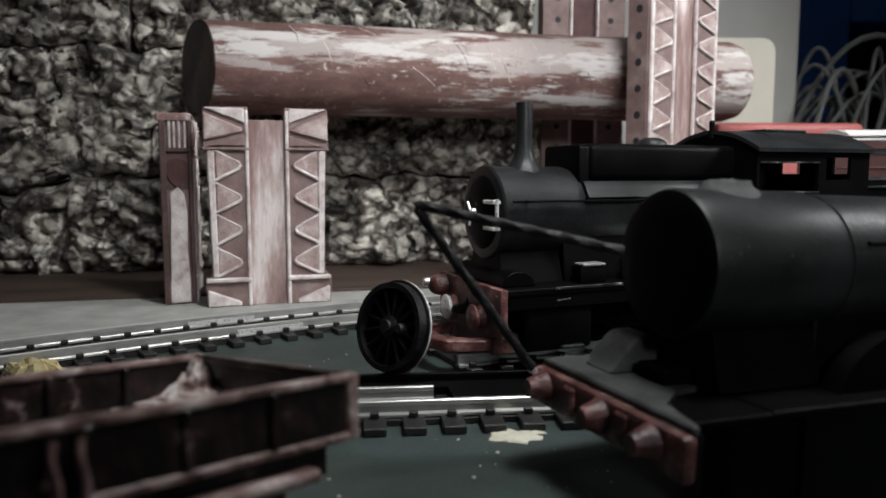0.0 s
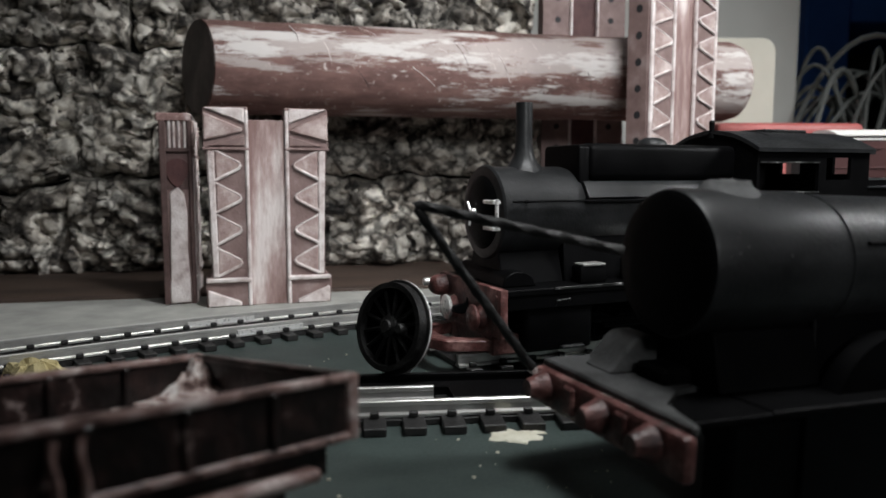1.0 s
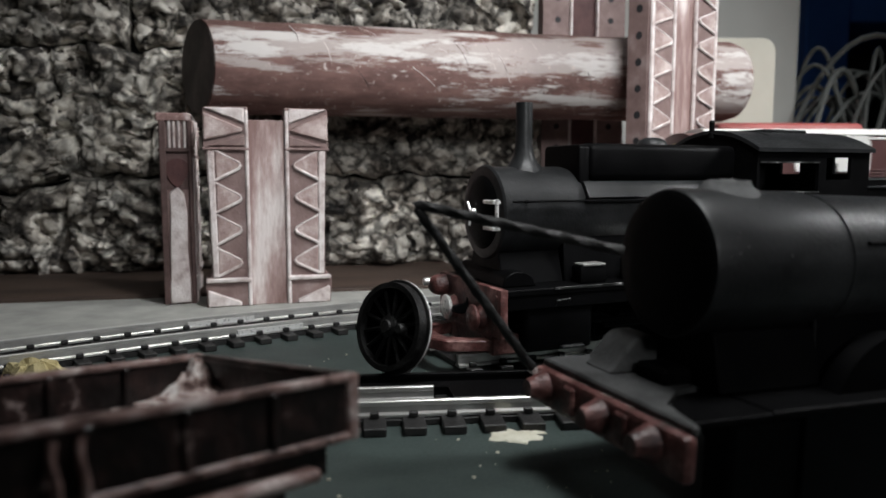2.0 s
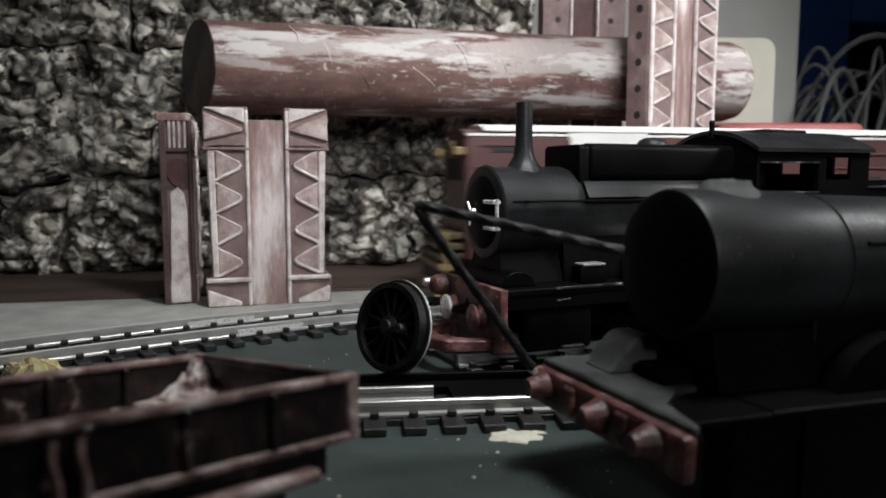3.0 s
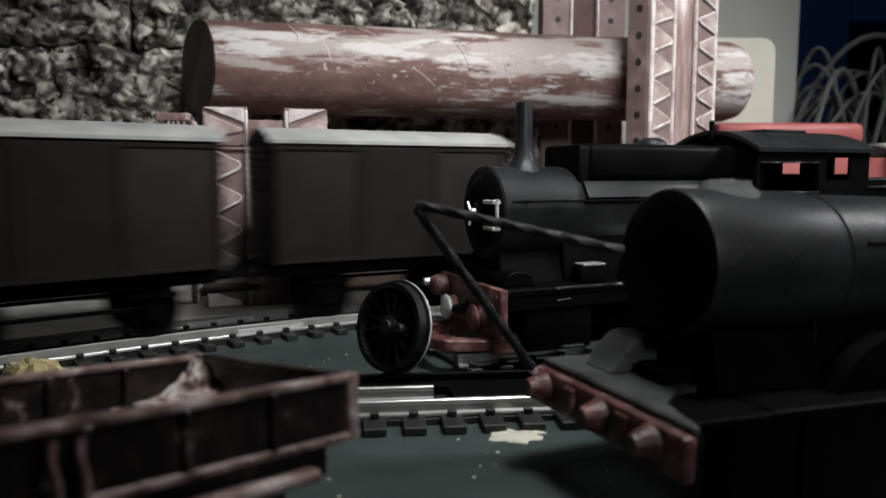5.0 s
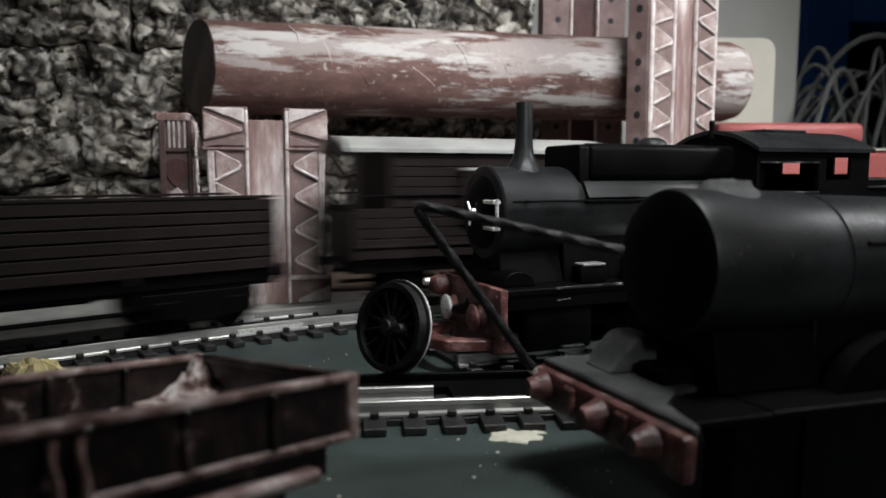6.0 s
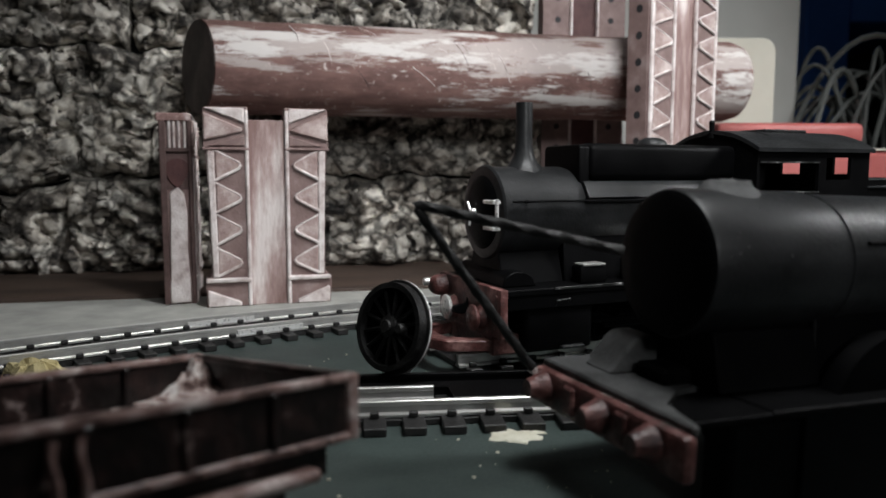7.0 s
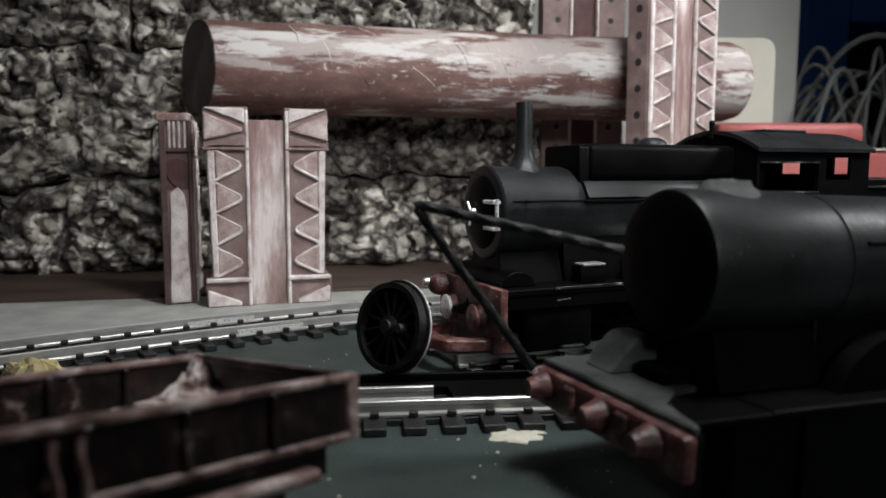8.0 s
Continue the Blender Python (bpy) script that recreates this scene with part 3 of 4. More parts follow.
# ---------------------------------------------------------------- engines
def wheel_parts(parent, m, r, spokes=12, width=2.4, mat=None, name="wheel", rim=None):
    """A wheel about its y axis: tyre with flange as the part, hub, crank boss and spokes under it."""
    mat = mat or BLACK
    w = part(name, lathe([(r - 1.2, -width / 2), (r - 1.2, width / 2), (r + 0.5, width / 2), (r + 0.6, width / 2 - 0.4), (r + 0.5, width / 2 - 0.7), (r, width / 2 - 0.8),
                          (r - 0.1, -width / 2), (r - 1.2, -width / 2)], "y", 56), rim or mat, parent, m=m)
    part("hub", lathe([(0, -width / 2 - 0.7), (r * 0.13, -width / 2 - 0.7), (r * 0.15, -width / 2 - 0.2), (r * 0.24, -width / 2 + 0.1), (r * 0.24, width / 2), (0, width / 2)], "y", 20), mat, w)
    part("crank_boss", lathe([(0, -width / 2 - 0.5), (r * 0.09, -width / 2 - 0.5), (r * 0.13, -width / 2), (r * 0.13, 0), (0, 0)], "y", 14, None, (0, 0, 0)), mat, w, m=at(r * 0.38, 0, 0))
    key = (round(r, 2), mat.name)
    if key not in SPOKES:
        SPOKES[key] = mesh_of("spoke", rod((0, 0, r * 0.2), (0, 0, r - 0.9), 0.52, 0.36, 6), mat)
    for i in range(spokes):
        shared("spoke", SPOKES[key], w, pose(0, 0, 0, 0, 360 * i / spokes, 0))
    return w


SPOKES = {}


def tank_engine():
    e = thing("tank_engine", at(7.2, 170.6, 0, 0, 0, 23), "black model steam tank engine with red buffer beam", "locomotive")
    # x rearward, y to the far side
    part("running_plate", box(0, 112, -16.5, 16.5, 17.6, 19.2, 0.3), BLACK, e)
    part("valance", box(0.5, 112, -16.2, -15.4, 14.6, 17.6, 0.2), BLACK, e)
    part("frame", box(3, 108, -7, 7, 4, 18, 0.4), BLACK, e)
    beam = part("buffer_beam", box(-1.6, 0.3, -16.8, 16.8, 8.6, 19.4, 0.35, seg=2), REDBEAM, e, "weathered red buffer beam")
    for y in (-8.5, 8.5):
        part("buffer_housing", lathe([(2.9, 0), (2.7, -0.5), (2.0, -1.6), (0, -1.6)], "x", 24, None, (-1.6, y * 0.88, 12.0)), REDBEAM, e)
        part("buffer_head", lathe([(0, -3.1), (1.8, -3.0), (2.9, -2.5), (3.05, -2.1), (2.8, -1.7), (0, -1.4)], "x", 28, None, (-1.6, y * 0.88, 12.0)),
             SILVER if y > 0 else REDBEAM, e, "bright metal buffer head" if y > 0 else "")
    part("pipe_stub", lathe([(2.6, 0), (2.6, -2.0), (2.1, -3.4), (1.2, -4.1), (0, -4.3)], "x", 22, None, (-1.6, 13.4, 16.6)), REDBEAM, e)
    part("pipe_cap", lathe([(1.0, -3.4), (1.0, -5.0), (0.8, -5.4), (0, -5.4)], "x", 18, None, (-1.6, 14.4, 17.4)), STEEL, e, "bright pipe cap")
    for y in (-15, 15):
        for z in (10.2, 13.8, 17.8):
            part("rivet", lathe([(0.45, -1.6), (0.35, -1.9), (0, -2.0)], "x", 10, None, (0, y, z)), REDBEAM, e)
    part("coupling_hook", prism([(-5.2, 13.6), (-2, 13.9), (-1.6, 15.5), (-1.6, 12), (-3.4, 11.6), (-5.6, 12.2)], -0.6, 0.6, "y", bevel=0.15), BLACK, e)
    # low guard plate with an opening, sweeping forward
    guard = bmesh.new()
    prism([(-13, -4), (-10.5, -8.5), (0, -13), (0, -9.5), (-7.8, -6.0), (-9.6, -3.6), (-9.6, 5.6), (-7.8, 7.8), (0, 9.5), (0, 13), (-10.5, 10.5), (-13, 7)], 5.0, 7.6, "z", guard, 0.3)
    part("guard_plate", guard, REDBEAM, e, "dull red curved guard plate")
    part("guard_stay", box(-1.6, 6, -13, 13, 4.2, 8.6, 0.4), REDBEAM, e)
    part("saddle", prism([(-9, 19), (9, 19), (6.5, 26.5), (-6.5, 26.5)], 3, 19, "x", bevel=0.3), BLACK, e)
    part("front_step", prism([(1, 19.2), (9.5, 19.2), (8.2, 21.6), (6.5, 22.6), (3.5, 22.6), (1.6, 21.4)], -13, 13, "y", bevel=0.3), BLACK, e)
    # Added black block closing the see-through gap under the boiler.
    part("firebox_fill", prism([(-9.5, 19), (9.5, 19), (8.5, 30), (-8.5, 30)], 19, 71, "x", bevel=0.3), BLACK, e)
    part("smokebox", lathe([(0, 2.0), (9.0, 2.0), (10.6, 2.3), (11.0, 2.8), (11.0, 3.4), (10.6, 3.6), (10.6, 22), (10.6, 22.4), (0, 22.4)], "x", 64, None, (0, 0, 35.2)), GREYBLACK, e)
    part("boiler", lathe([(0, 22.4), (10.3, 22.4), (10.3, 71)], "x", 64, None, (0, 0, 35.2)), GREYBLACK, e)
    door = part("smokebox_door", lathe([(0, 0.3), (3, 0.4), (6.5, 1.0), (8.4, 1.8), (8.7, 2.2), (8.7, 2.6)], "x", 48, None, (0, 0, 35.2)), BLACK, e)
    for z in (32.0, 37.9):
        part("hinge_strap", box(-0.4, 1.6, -10.4, -5.4, z - 0.42, z + 0.42, 0.15), SILVER, door, "bright hinge strap", m=pose(0, 0, 0))
    part("hinge_pin", rod((0.6, -10.5, 32.2), (0.6, -10.5, 38.6), 0.42, seg=10), SILVER, door)
    part("door_handle", rod((-0.6, 0.3, 35.2), (-0.8, 1.8, 37.6), 0.32, seg=8, bm=rod((-0.6, 0.3, 35.2), (-0.9, 0.6, 32.2), 0.32, seg=8)), SILVER, door, "bright door handles")
    part("door_boss", lathe([(1.0, 0.4), (0.9, -0.6), (0, -0.8)], "x", 16, None, (0, 0.3, 35.2)), SILVER, door)
    stack = lathe([(5.6, 44.2), (4.4, 45.4), (3.2, 46.8), (2.5, 48.4), (2.15, 50.6), (2.0, 53.0), (2.0, 60.4), (1.9, 60.8), (1.5, 60.8), (1.5, 52), (0, 52)], "z", 36, None, (13, 0, 0))
    for v in stack.verts:
        low = max(0.0, min(1.0, (50 - v.co.z) / 5))
        v.co += Vector((v.co.x - 13, v.co.y, 0)) * 0.16 * low * noise.noise(v.co * 0.55) + Vector((0, 0, 0.5 * low * noise.noise(v.co * 0.8 + Vector((4, 1, 7)))))
        v.co += Vector((0.12, 0.1, 0)) * noise.noise(v.co * 0.9)
    part("chimney", stack, GREYBLACK, e)
    part("top_tank", box(26, 71, -8.6, 8.6, 42.4, 51.2, 1.7, seg=3), BLACK, e)
    part("tank_front", prism([(-8.0, 42), (8.0, 42), (8.0, 50.2), (7, 51), (-7, 51), (-8.0, 50.2)], 23.4, 26.2, "x", bevel=0.3), BLACK, e)
    part("tank_lid_ridge", box(30, 66, -0.5, 0.5, 51.0, 51.6, 0.2), BLACK, e)
    part("tank_shelf", prism([(-11.6, 38.6), (-9.9, 41.2), (-8.8, 42.4), (8.8, 42.4), (9.9, 41.2), (11.6, 38.6), (10.2, 38.6), (8.6, 40.6), (-8.6, 40.6), (-10.2, 38.6)], 24, 71, "x", bevel=0.15), GREYBLACK, e)
    part("dome", lathe([(4.2, 49), (4.1, 51.4), (3.4, 52.6), (2.0, 53.3), (0, 53.5)], "z", 32, None, (52, 2, 0)), GREYBLACK, e)
    for y in (-11.6, 11.6):
        part("handrail", rod((4, y, 38.0), (70, y, 38.0), 0.24, seg=8), BLACK, e)
        for x in (8, 24, 42, 60):
            part("handrail_knob", rod((x, y, 38.0), (x, y * 0.86, 38.0), 0.4, seg=8), BLACK, e)
    # fittings along the near footplate
    part("lubricator", box(20, 27, -14.5, -10.5, 19.2, 23.2, 0.5, seg=2), BLACK, e)
    # Pale steel on lids and ring paints in small edge highlights.
    part("lubricator_lid", box(20.4, 26.6, -14.8, -11, 23.2, 23.8, 0.2), STEEL, e)
    part("sandbox", box(33, 46, -15, -11, 19.2, 24.4, 0.6, seg=2), BLACK, e)
    part("sandbox_lid", box(34, 45, -15.2, -11.4, 24.4, 24.9, 0.2), STEEL, e)
    part("lifting_ring", lathe([(1.9, -0.3), (2.3, 0), (1.9, 0.3), (1.5, 0), (1.9, -0.3)], "y", 20), STEEL, e, m=at(40.5, -16.2, 20.6))
    # Strip mixes edge wear with glints put into its colour.
    part("plate_edge", box(12, 41, -16.75, -16.3, 18.7, 19.3, 0.1), WORN, e, "worn plate edge with painted glints")
    part("grab_rail", tube([(12, -16.9, 15.2), (12, -17.4, 16.4), (15.4, -17.4, 16.7), (15.4, -16.9, 15.6)], 0.2, 8), WORN, e)
    part("step", box(14, 20, -16.8, -13.6, 5.2, 5.9, 0.2), GREYBLACK, e)
    part("step_hanger", box(14.6, 19.4, -14.4, -13.8, 5.8, 17.6, 0.15), BLACK, e)
    # cab
    cab = part("cab", cab_bm(), BLACK, e)
    part("cab_roof", prism(arch_outline(16.9, 50.6, 4.9, 1.0), 69.5, 111, "x"), GREYBLACK, e)
    part("roof_rib", prism(arch_outline(9.0, 54.1, 1.5, 0.5), 80, 81, "x"), BLACK, e)
    part("roof_hatch", box(84, 99, -5, 5, 55.0, 56.0, 0.3), GREYBLACK, e)
    part("whistle", lathe([(1.2, 53.5), (1.2, 54.8), (0.7, 55.2), (0.7, 57.4), (0.9, 57.6), (0.5, 58.2), (0, 58.3)], "z", 14, None, (70.0, 0, 0)), BLACK, e)
    for z in (39.4, 47.0):
        part("window_strip", box(71, 91.4, -16.2, -15.9, z - 0.2, z + 0.2), WORN, e)
    part("bunker", box(110, 128, -15.6, 15.6, 19, 43, 0.6), BLACK, e)
    part("bunker_rail", box(110, 128, -16.0, -15.5, 40.2, 40.8, 0.1), GREYBLACK, e)
    for x in (28, 50, 78):
        for y in (-8.6, 8.6):
            wheel_parts(e, at(x, y, RAILTOP + 7.8, 0, 0, 0 if y < 0 else 180), 7.8)
    part("cylinder_block", box(5, 23, -15.6, -8.5, 4.6, 15.5, 1.4, seg=3), BLACK, e)
    part("slide_bar", box(23, 44, -13, -11.6, 9.6, 10.6, 0.2), BLACK, e)
    part("coupling_rod", box(28, 78, -12.2, -11.0, 8, 9.6, 0.3), BLACK, e)
    return e


def arch_outline(half, z, rise, thick, n=14):
    o = []
    for i in range(n + 1):
        u = -1 + 2 * i / n
        o.append((u * half, z + rise * (1 - u * u)))
    for i in range(n, -1, -1):
        u = -1 + 2 * i / n
        o.append((u * half, z + rise * (1 - u * u) - thick))
    return o


def cab_bm():
    b = bmesh.new()
    # side sheets with two openings each
    for y0, y1 in ((-16, -15), (15, 16)):
        for bx in ((70, 110, 19, 39.6), (70, 71, 39.6, 50.6), (91.3, 94, 39.6, 50.6), (103, 110, 39.6, 50.6), (71, 91.3, 47, 50.6), (94, 103, 48.3, 50.6), (94, 103, 39.6, 42.5)):
            box(bx[0], bx[1], y0, y1, bx[2], bx[3], 0, b)
    # front and rear sheets with spectacle openings
    for x0, x1 in ((70, 71), (109, 110)):
        box(x0, x1, -15, 15, 19, 44, 0, b)
        for bx in ((-15, 5.5), (12.5, 15)) if x0 < 80 else ((-15, -12.5), (-5.5, 5.5), (12.5, 15)):
            box(x0, x1, bx[0], bx[1], 44, 50, 0, b)
        prism([(-15.5, 50), (15.5, 50), (9, 53.2), (0, 54.6), (-9, 53.2)], x0, x1, "x", b)
    return b


tank_engine()


def near_engine():
    e = thing("derailed_engine", at(21, 96.5, 0, 0, 2.0, 22), "black model steam engine standing off the rails, red beam", "locomotive")
    part("buffer_beam", box(-1.6, 0.4, -18.6, 16, 9.3, 15.0, 0.8, seg=2), REDBEAM, e, "worn dark red buffer beam")
    for y in (-12.5, -2, 12.5):
        part("buffer_stock", lathe([(2.4, 0), (2.2, -0.5), (1.6, -2.2), (1.3, -2.9), (0, -3.0)], "x", 24, None, (-1.6, y, 12.4)), REDBEAM, e)
    for y in (-7, 5):
        part("beam_bracket", box(-2.4, -1.5, y - 1.2, y + 1.2, 10.4, 14.4, 0.3), REDBEAM, e)
    # Dusty grey also paints light on front plate and chest; black paints shade behind.
    part("front_plate", prism([(0, -18.0), (1.0, -18.0), (2.6, -9.5), (8, -5), (14, -4.4), (14, 16), (0, 16)], 14.8, 16.0, "z", bevel=0.3), LIT_DUSTY, e)
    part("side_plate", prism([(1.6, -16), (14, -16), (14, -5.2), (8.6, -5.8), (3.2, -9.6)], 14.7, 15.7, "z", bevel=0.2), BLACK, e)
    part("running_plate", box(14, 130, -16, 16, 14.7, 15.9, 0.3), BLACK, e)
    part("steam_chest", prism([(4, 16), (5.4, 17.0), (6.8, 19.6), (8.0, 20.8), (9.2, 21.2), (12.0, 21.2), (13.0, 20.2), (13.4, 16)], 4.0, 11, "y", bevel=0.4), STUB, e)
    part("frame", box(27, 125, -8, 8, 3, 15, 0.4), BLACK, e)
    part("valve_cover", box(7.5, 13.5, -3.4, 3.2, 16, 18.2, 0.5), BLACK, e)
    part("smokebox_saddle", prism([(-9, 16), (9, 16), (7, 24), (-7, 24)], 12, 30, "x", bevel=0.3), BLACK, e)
    # Added black filler that stops a light gap behind the saddle.
    part("firebox_fill", prism([(-8, 15.4), (8, 15.4), (7.4, 26), (-7.4, 26)], 29.5, 124, "x", bevel=0.3), BLACK, e)
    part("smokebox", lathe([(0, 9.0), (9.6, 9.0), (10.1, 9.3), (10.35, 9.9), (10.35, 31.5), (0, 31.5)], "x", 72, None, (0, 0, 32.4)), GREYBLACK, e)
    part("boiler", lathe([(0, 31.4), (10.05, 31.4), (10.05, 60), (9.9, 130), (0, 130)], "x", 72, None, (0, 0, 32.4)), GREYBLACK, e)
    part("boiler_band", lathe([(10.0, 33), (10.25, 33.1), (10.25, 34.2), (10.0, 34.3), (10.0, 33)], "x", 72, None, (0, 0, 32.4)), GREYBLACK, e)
    # Black disc spans the rim to keep this unlit face dark.
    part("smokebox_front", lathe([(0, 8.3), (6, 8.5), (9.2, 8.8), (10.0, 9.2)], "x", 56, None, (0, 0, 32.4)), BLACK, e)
    stub = lathe([(5.0, 41.2), (4.3, 42.4), (3.6, 43.2), (3.0, 44.0), (2.0, 43.7), (1.3, 44.1), (0, 44.1)], "z", 32, None, (19.2, 0, 0))
    for v in stub.verts:
        v.co += Vector((0.5 * noise.noise(v.co * 0.5), 0.4 * noise.noise(v.co * 0.4 + Vector((3, 3, 3))), 0.35 * noise.noise(v.co * 0.7)))
    part("chimney_stub", stub, STUB, e, "broken chimney stub")
    for y in (-10.9, 10.9):
        part("handrail", rod((34.5, y, 36), (120, y, 36), 0.35, seg=8), BLACK, e)
    specks = bmesh.new()
    rng = random.Random(21)
    for i in range(46):
        x, a, r = rng.uniform(11, 75), rng.uniform(-1.5, 0.2), rng.choice((0.08, 0.11, 0.11, 0.18))
        c = Vector((x, 10.38 * math.sin(a), 32.4 + 10.38 * math.cos(a))) if x < 31 else Vector((x, 10.02 * math.sin(a), 32.4 + 10.02 * math.cos(a)))
        lathe([(0, -r), (r, 0), (0, r)], "x", 5, specks, c)
    tagged(part("dust_specks", specks, STUB, e), kind="stuff")
    # Black skirt and block reach low to fill in the underside's shadow.
    part("shade_skirt", box(20, 125, -15.6, -14.8, 0.6, 14.8, 0.2), BLACK, e)
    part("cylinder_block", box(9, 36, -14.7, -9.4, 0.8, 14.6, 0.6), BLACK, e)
    for x in (40, 66, 92):
        for y in (-8.6, 8.6):
            wheel_parts(e, at(x, y, 11.5, 0, 0, 0 if y < 0 else 180), 10.5)
            part("splasher", lathe([(12, -1.6), (12, 1.6), (0, 1.6), (0, -1.6)], "y", 40, None, (x, y * 1.3, 11.5)), BLACK, e)
    for x in (31,):
        for y in (-8.6, 8.6):
            wheel_parts(e, at(x, y, 5.6, 0, 0, 0 if y < 0 else 180), 5.0, 10)
    return e


near_engine()


def loose_wheelset():
    w = thing("spare_wheelset", at(-10.3, 145.2, 13.6, -12, 0, -42), "loose black spoked driving wheel with a bright rim", "wheel")
    wheel_parts(w, at(0, 0, 0), 9.0, 14, 2.8, MATTEBLACK)
    part("tyre_edge", lathe([(9.3, 1.42), (9.62, 1.42), (9.62, 1.0), (9.3, 1.0), (9.3, 1.42)], "y", 56), SILVER, w, "bright worn tyre edge")
    part("backing_disc", lathe([(0, 0.5), (8.0, 0.5), (8.0, 1.2), (0, 1.2)], "y", 48), BLACK, w)
    part("axle", rod((0, 1, 0), (0, 9, 0), 1.4, seg=16), SILVER, w)
    return w


loose_wheelset()


def bent_rod():
    a, b, c = Vector((13.7, 110, 14.6)), Vector((-4.1, 106, 39.4)), Vector((25, 101, 33.6))
    mid = [b + Vector((0.35, 0, -0.2)), b + Vector((0.1, 0, 0.25)), b + Vector((0.9, 0, 0.35))]
    r = thing("bent_rod", at(0, 0, 0), "twisted black bent wire rod leaning on the engines", "rod")
    part("strand", tube(line(a, mid[0], 40)[:-1] + mid + line(mid[2], c, 44)[1:], 0.72, 14, None, 1.5, 3), MATTEBLACK, r)
    part("tip", rod(a, a + (a - b).normalized() * 0.9, 0.75, 0.5, 12), SILVER, r, "bare metal tip")


bent_rod()


def open_wagon_near():
    w = thing("open_wagon", pose(-20.6 * K, 82.6 * K, 22.6 * K, 5.8, -4.2, 227.6), "dark rusty open model wagon with ribbed sides", "wagon")
    # x from the far end towards the near end, y across; the rim is at z 0
    L, W, H = 62.0, 15.0, 5.6
    part("floor", box(0, L, -W + 0.6, W - 0.6, -H, -H + 0.8, 0.1), WAGON, w)
    for s in (-1, 1):
        y = s * W
        part("side", box(0, L, y - 0.5, y + 0.5, -H, -0.5, 0.15), WAGON, w)
        part("rim", box(-0.8, L, y - 0.8, y + 0.8, -0.6, 0.2, 0.3, seg=2), WAGONHI, w, "scuffed top rim with painted highlight")
        part("lower_rail", box(-0.6, L, y - 0.8, y + 0.8, -H - 0.8, -H, 0.2), WAGONHI, w)
        part("solebar", box(4.6, L, y + s * 0.2 - 1.2, y + s * 0.2 + 1.2, -H - 3.9, -H - 2.5, 0.6, seg=3), WAGONHI, w, "pale solebar, highlight put into its colour")
        for x in (9.5, 18, 26, 34, 42):
            part("rib", box(x - 0.45, x + 0.45, y - 0.9, y + 0.9, -H, -0.4, 0.2), WAGON, w)
        part("corner_post", box(-0.7, 0.9, y - 0.8, y + 0.8, -H - 0.6, 0.0, 0.25), WAGONHI, w)
        for x in (26.5, 28.5):
            part("door_latch", tube([(x + 0.22 * math.sin(k * 0.55), y + s * (0.95 + 0.25 * math.sin(k * 0.26)), -1.0 - k * 0.45) for k in range(13)], 0.36, 10), WAGONHI, w)
        for i in range(9):
            x = 3 + i * 4.6
            part("bolt", lathe([(0.42, 0), (0.3, 0.3), (0, 0.36)], "z", 8), WAGONHI, w, m=pose(x * K, (y + s * 0.8) * K, (-H - 0.4) * K, -90 * s, 0, 0))
        part("leg", box(6, 9, y - s * 3.2 - 0.6, y - s * 3.2 + 0.6, -16, -H - 3.4, 0.2), WAGON, w)
        part("leg", box(14, 16, y - s * 3.2 - 0.5, y - s * 3.2 + 0.5, -15, -H - 3.4, 0.2), WAGON, w)
    part("underframe", box(2.0, L, -W + 1.2, W - 1.2, -H - 4.2, -H - 0.2, 0.2), WAGON, w)
    part("end", box(-0.5, 0.5, -W, W, -H, -0.5, 0.15), WAGON, w)
    part("end_rim", box(-0.9, 0.7, -W + 0.7, W - 0.9, -0.6, 0.15, 0.25, seg=2), WAGON, w)
    part("end", box(L - 0.5, L + 0.5, -W, W, -H, -0.2, 0.15), WAGON, w)
    # wheels under the body
    for x in (11, 48):
        for s in (-1, 1):
            wheel_parts(w, at(x, s * 8.6, -15.6, 0, 0, 0 if s < 0 else 180), 6.0, 8)
        part("axle", rod((x, -8.6, -15.6), (x, 8.6, -15.6), 1.0, seg=10), STEEL, w)
    # pale residue heaped in the far corner
    heap = bmesh.new()
    n = 40
    for i in range(n + 1):
        for j in range(n + 1):
            u, v = i / n * 16 + 0.6, -W + 0.7 + j / n * 16
            q = Vector((u, v, 0))
            h = (1.5 * math.exp(-(u / 7) ** 2 - ((v + W - 2) / 7) ** 2) + 2.9 * math.exp(-((u - 0.5) / 2.3) ** 2 - ((v + W - 2.0) / 2.8) ** 2) * (1 + 0.9 * noise.fractal(q * 0.8, 0.9, 2, 5)) + 1.3 * max(0, noise.fractal(q * 0.35, 1, 2, 4)) * max(0, 1 - u / 16) - 0.25)
            heap.verts.new((u, v, -H + 0.75 + h))
    heap.verts.ensure_lookup_table()
    for i in range(n):
        for j in range(n):
            k = i * (n + 1) + j
            heap.faces.new((heap.verts[k], heap.verts[k + 1], heap.verts[k + n + 2], heap.verts[k + n + 1]))
    part("residue", heap, RESIDUE, w, "pale crumbly residue")
    return w


open_wagon_near()


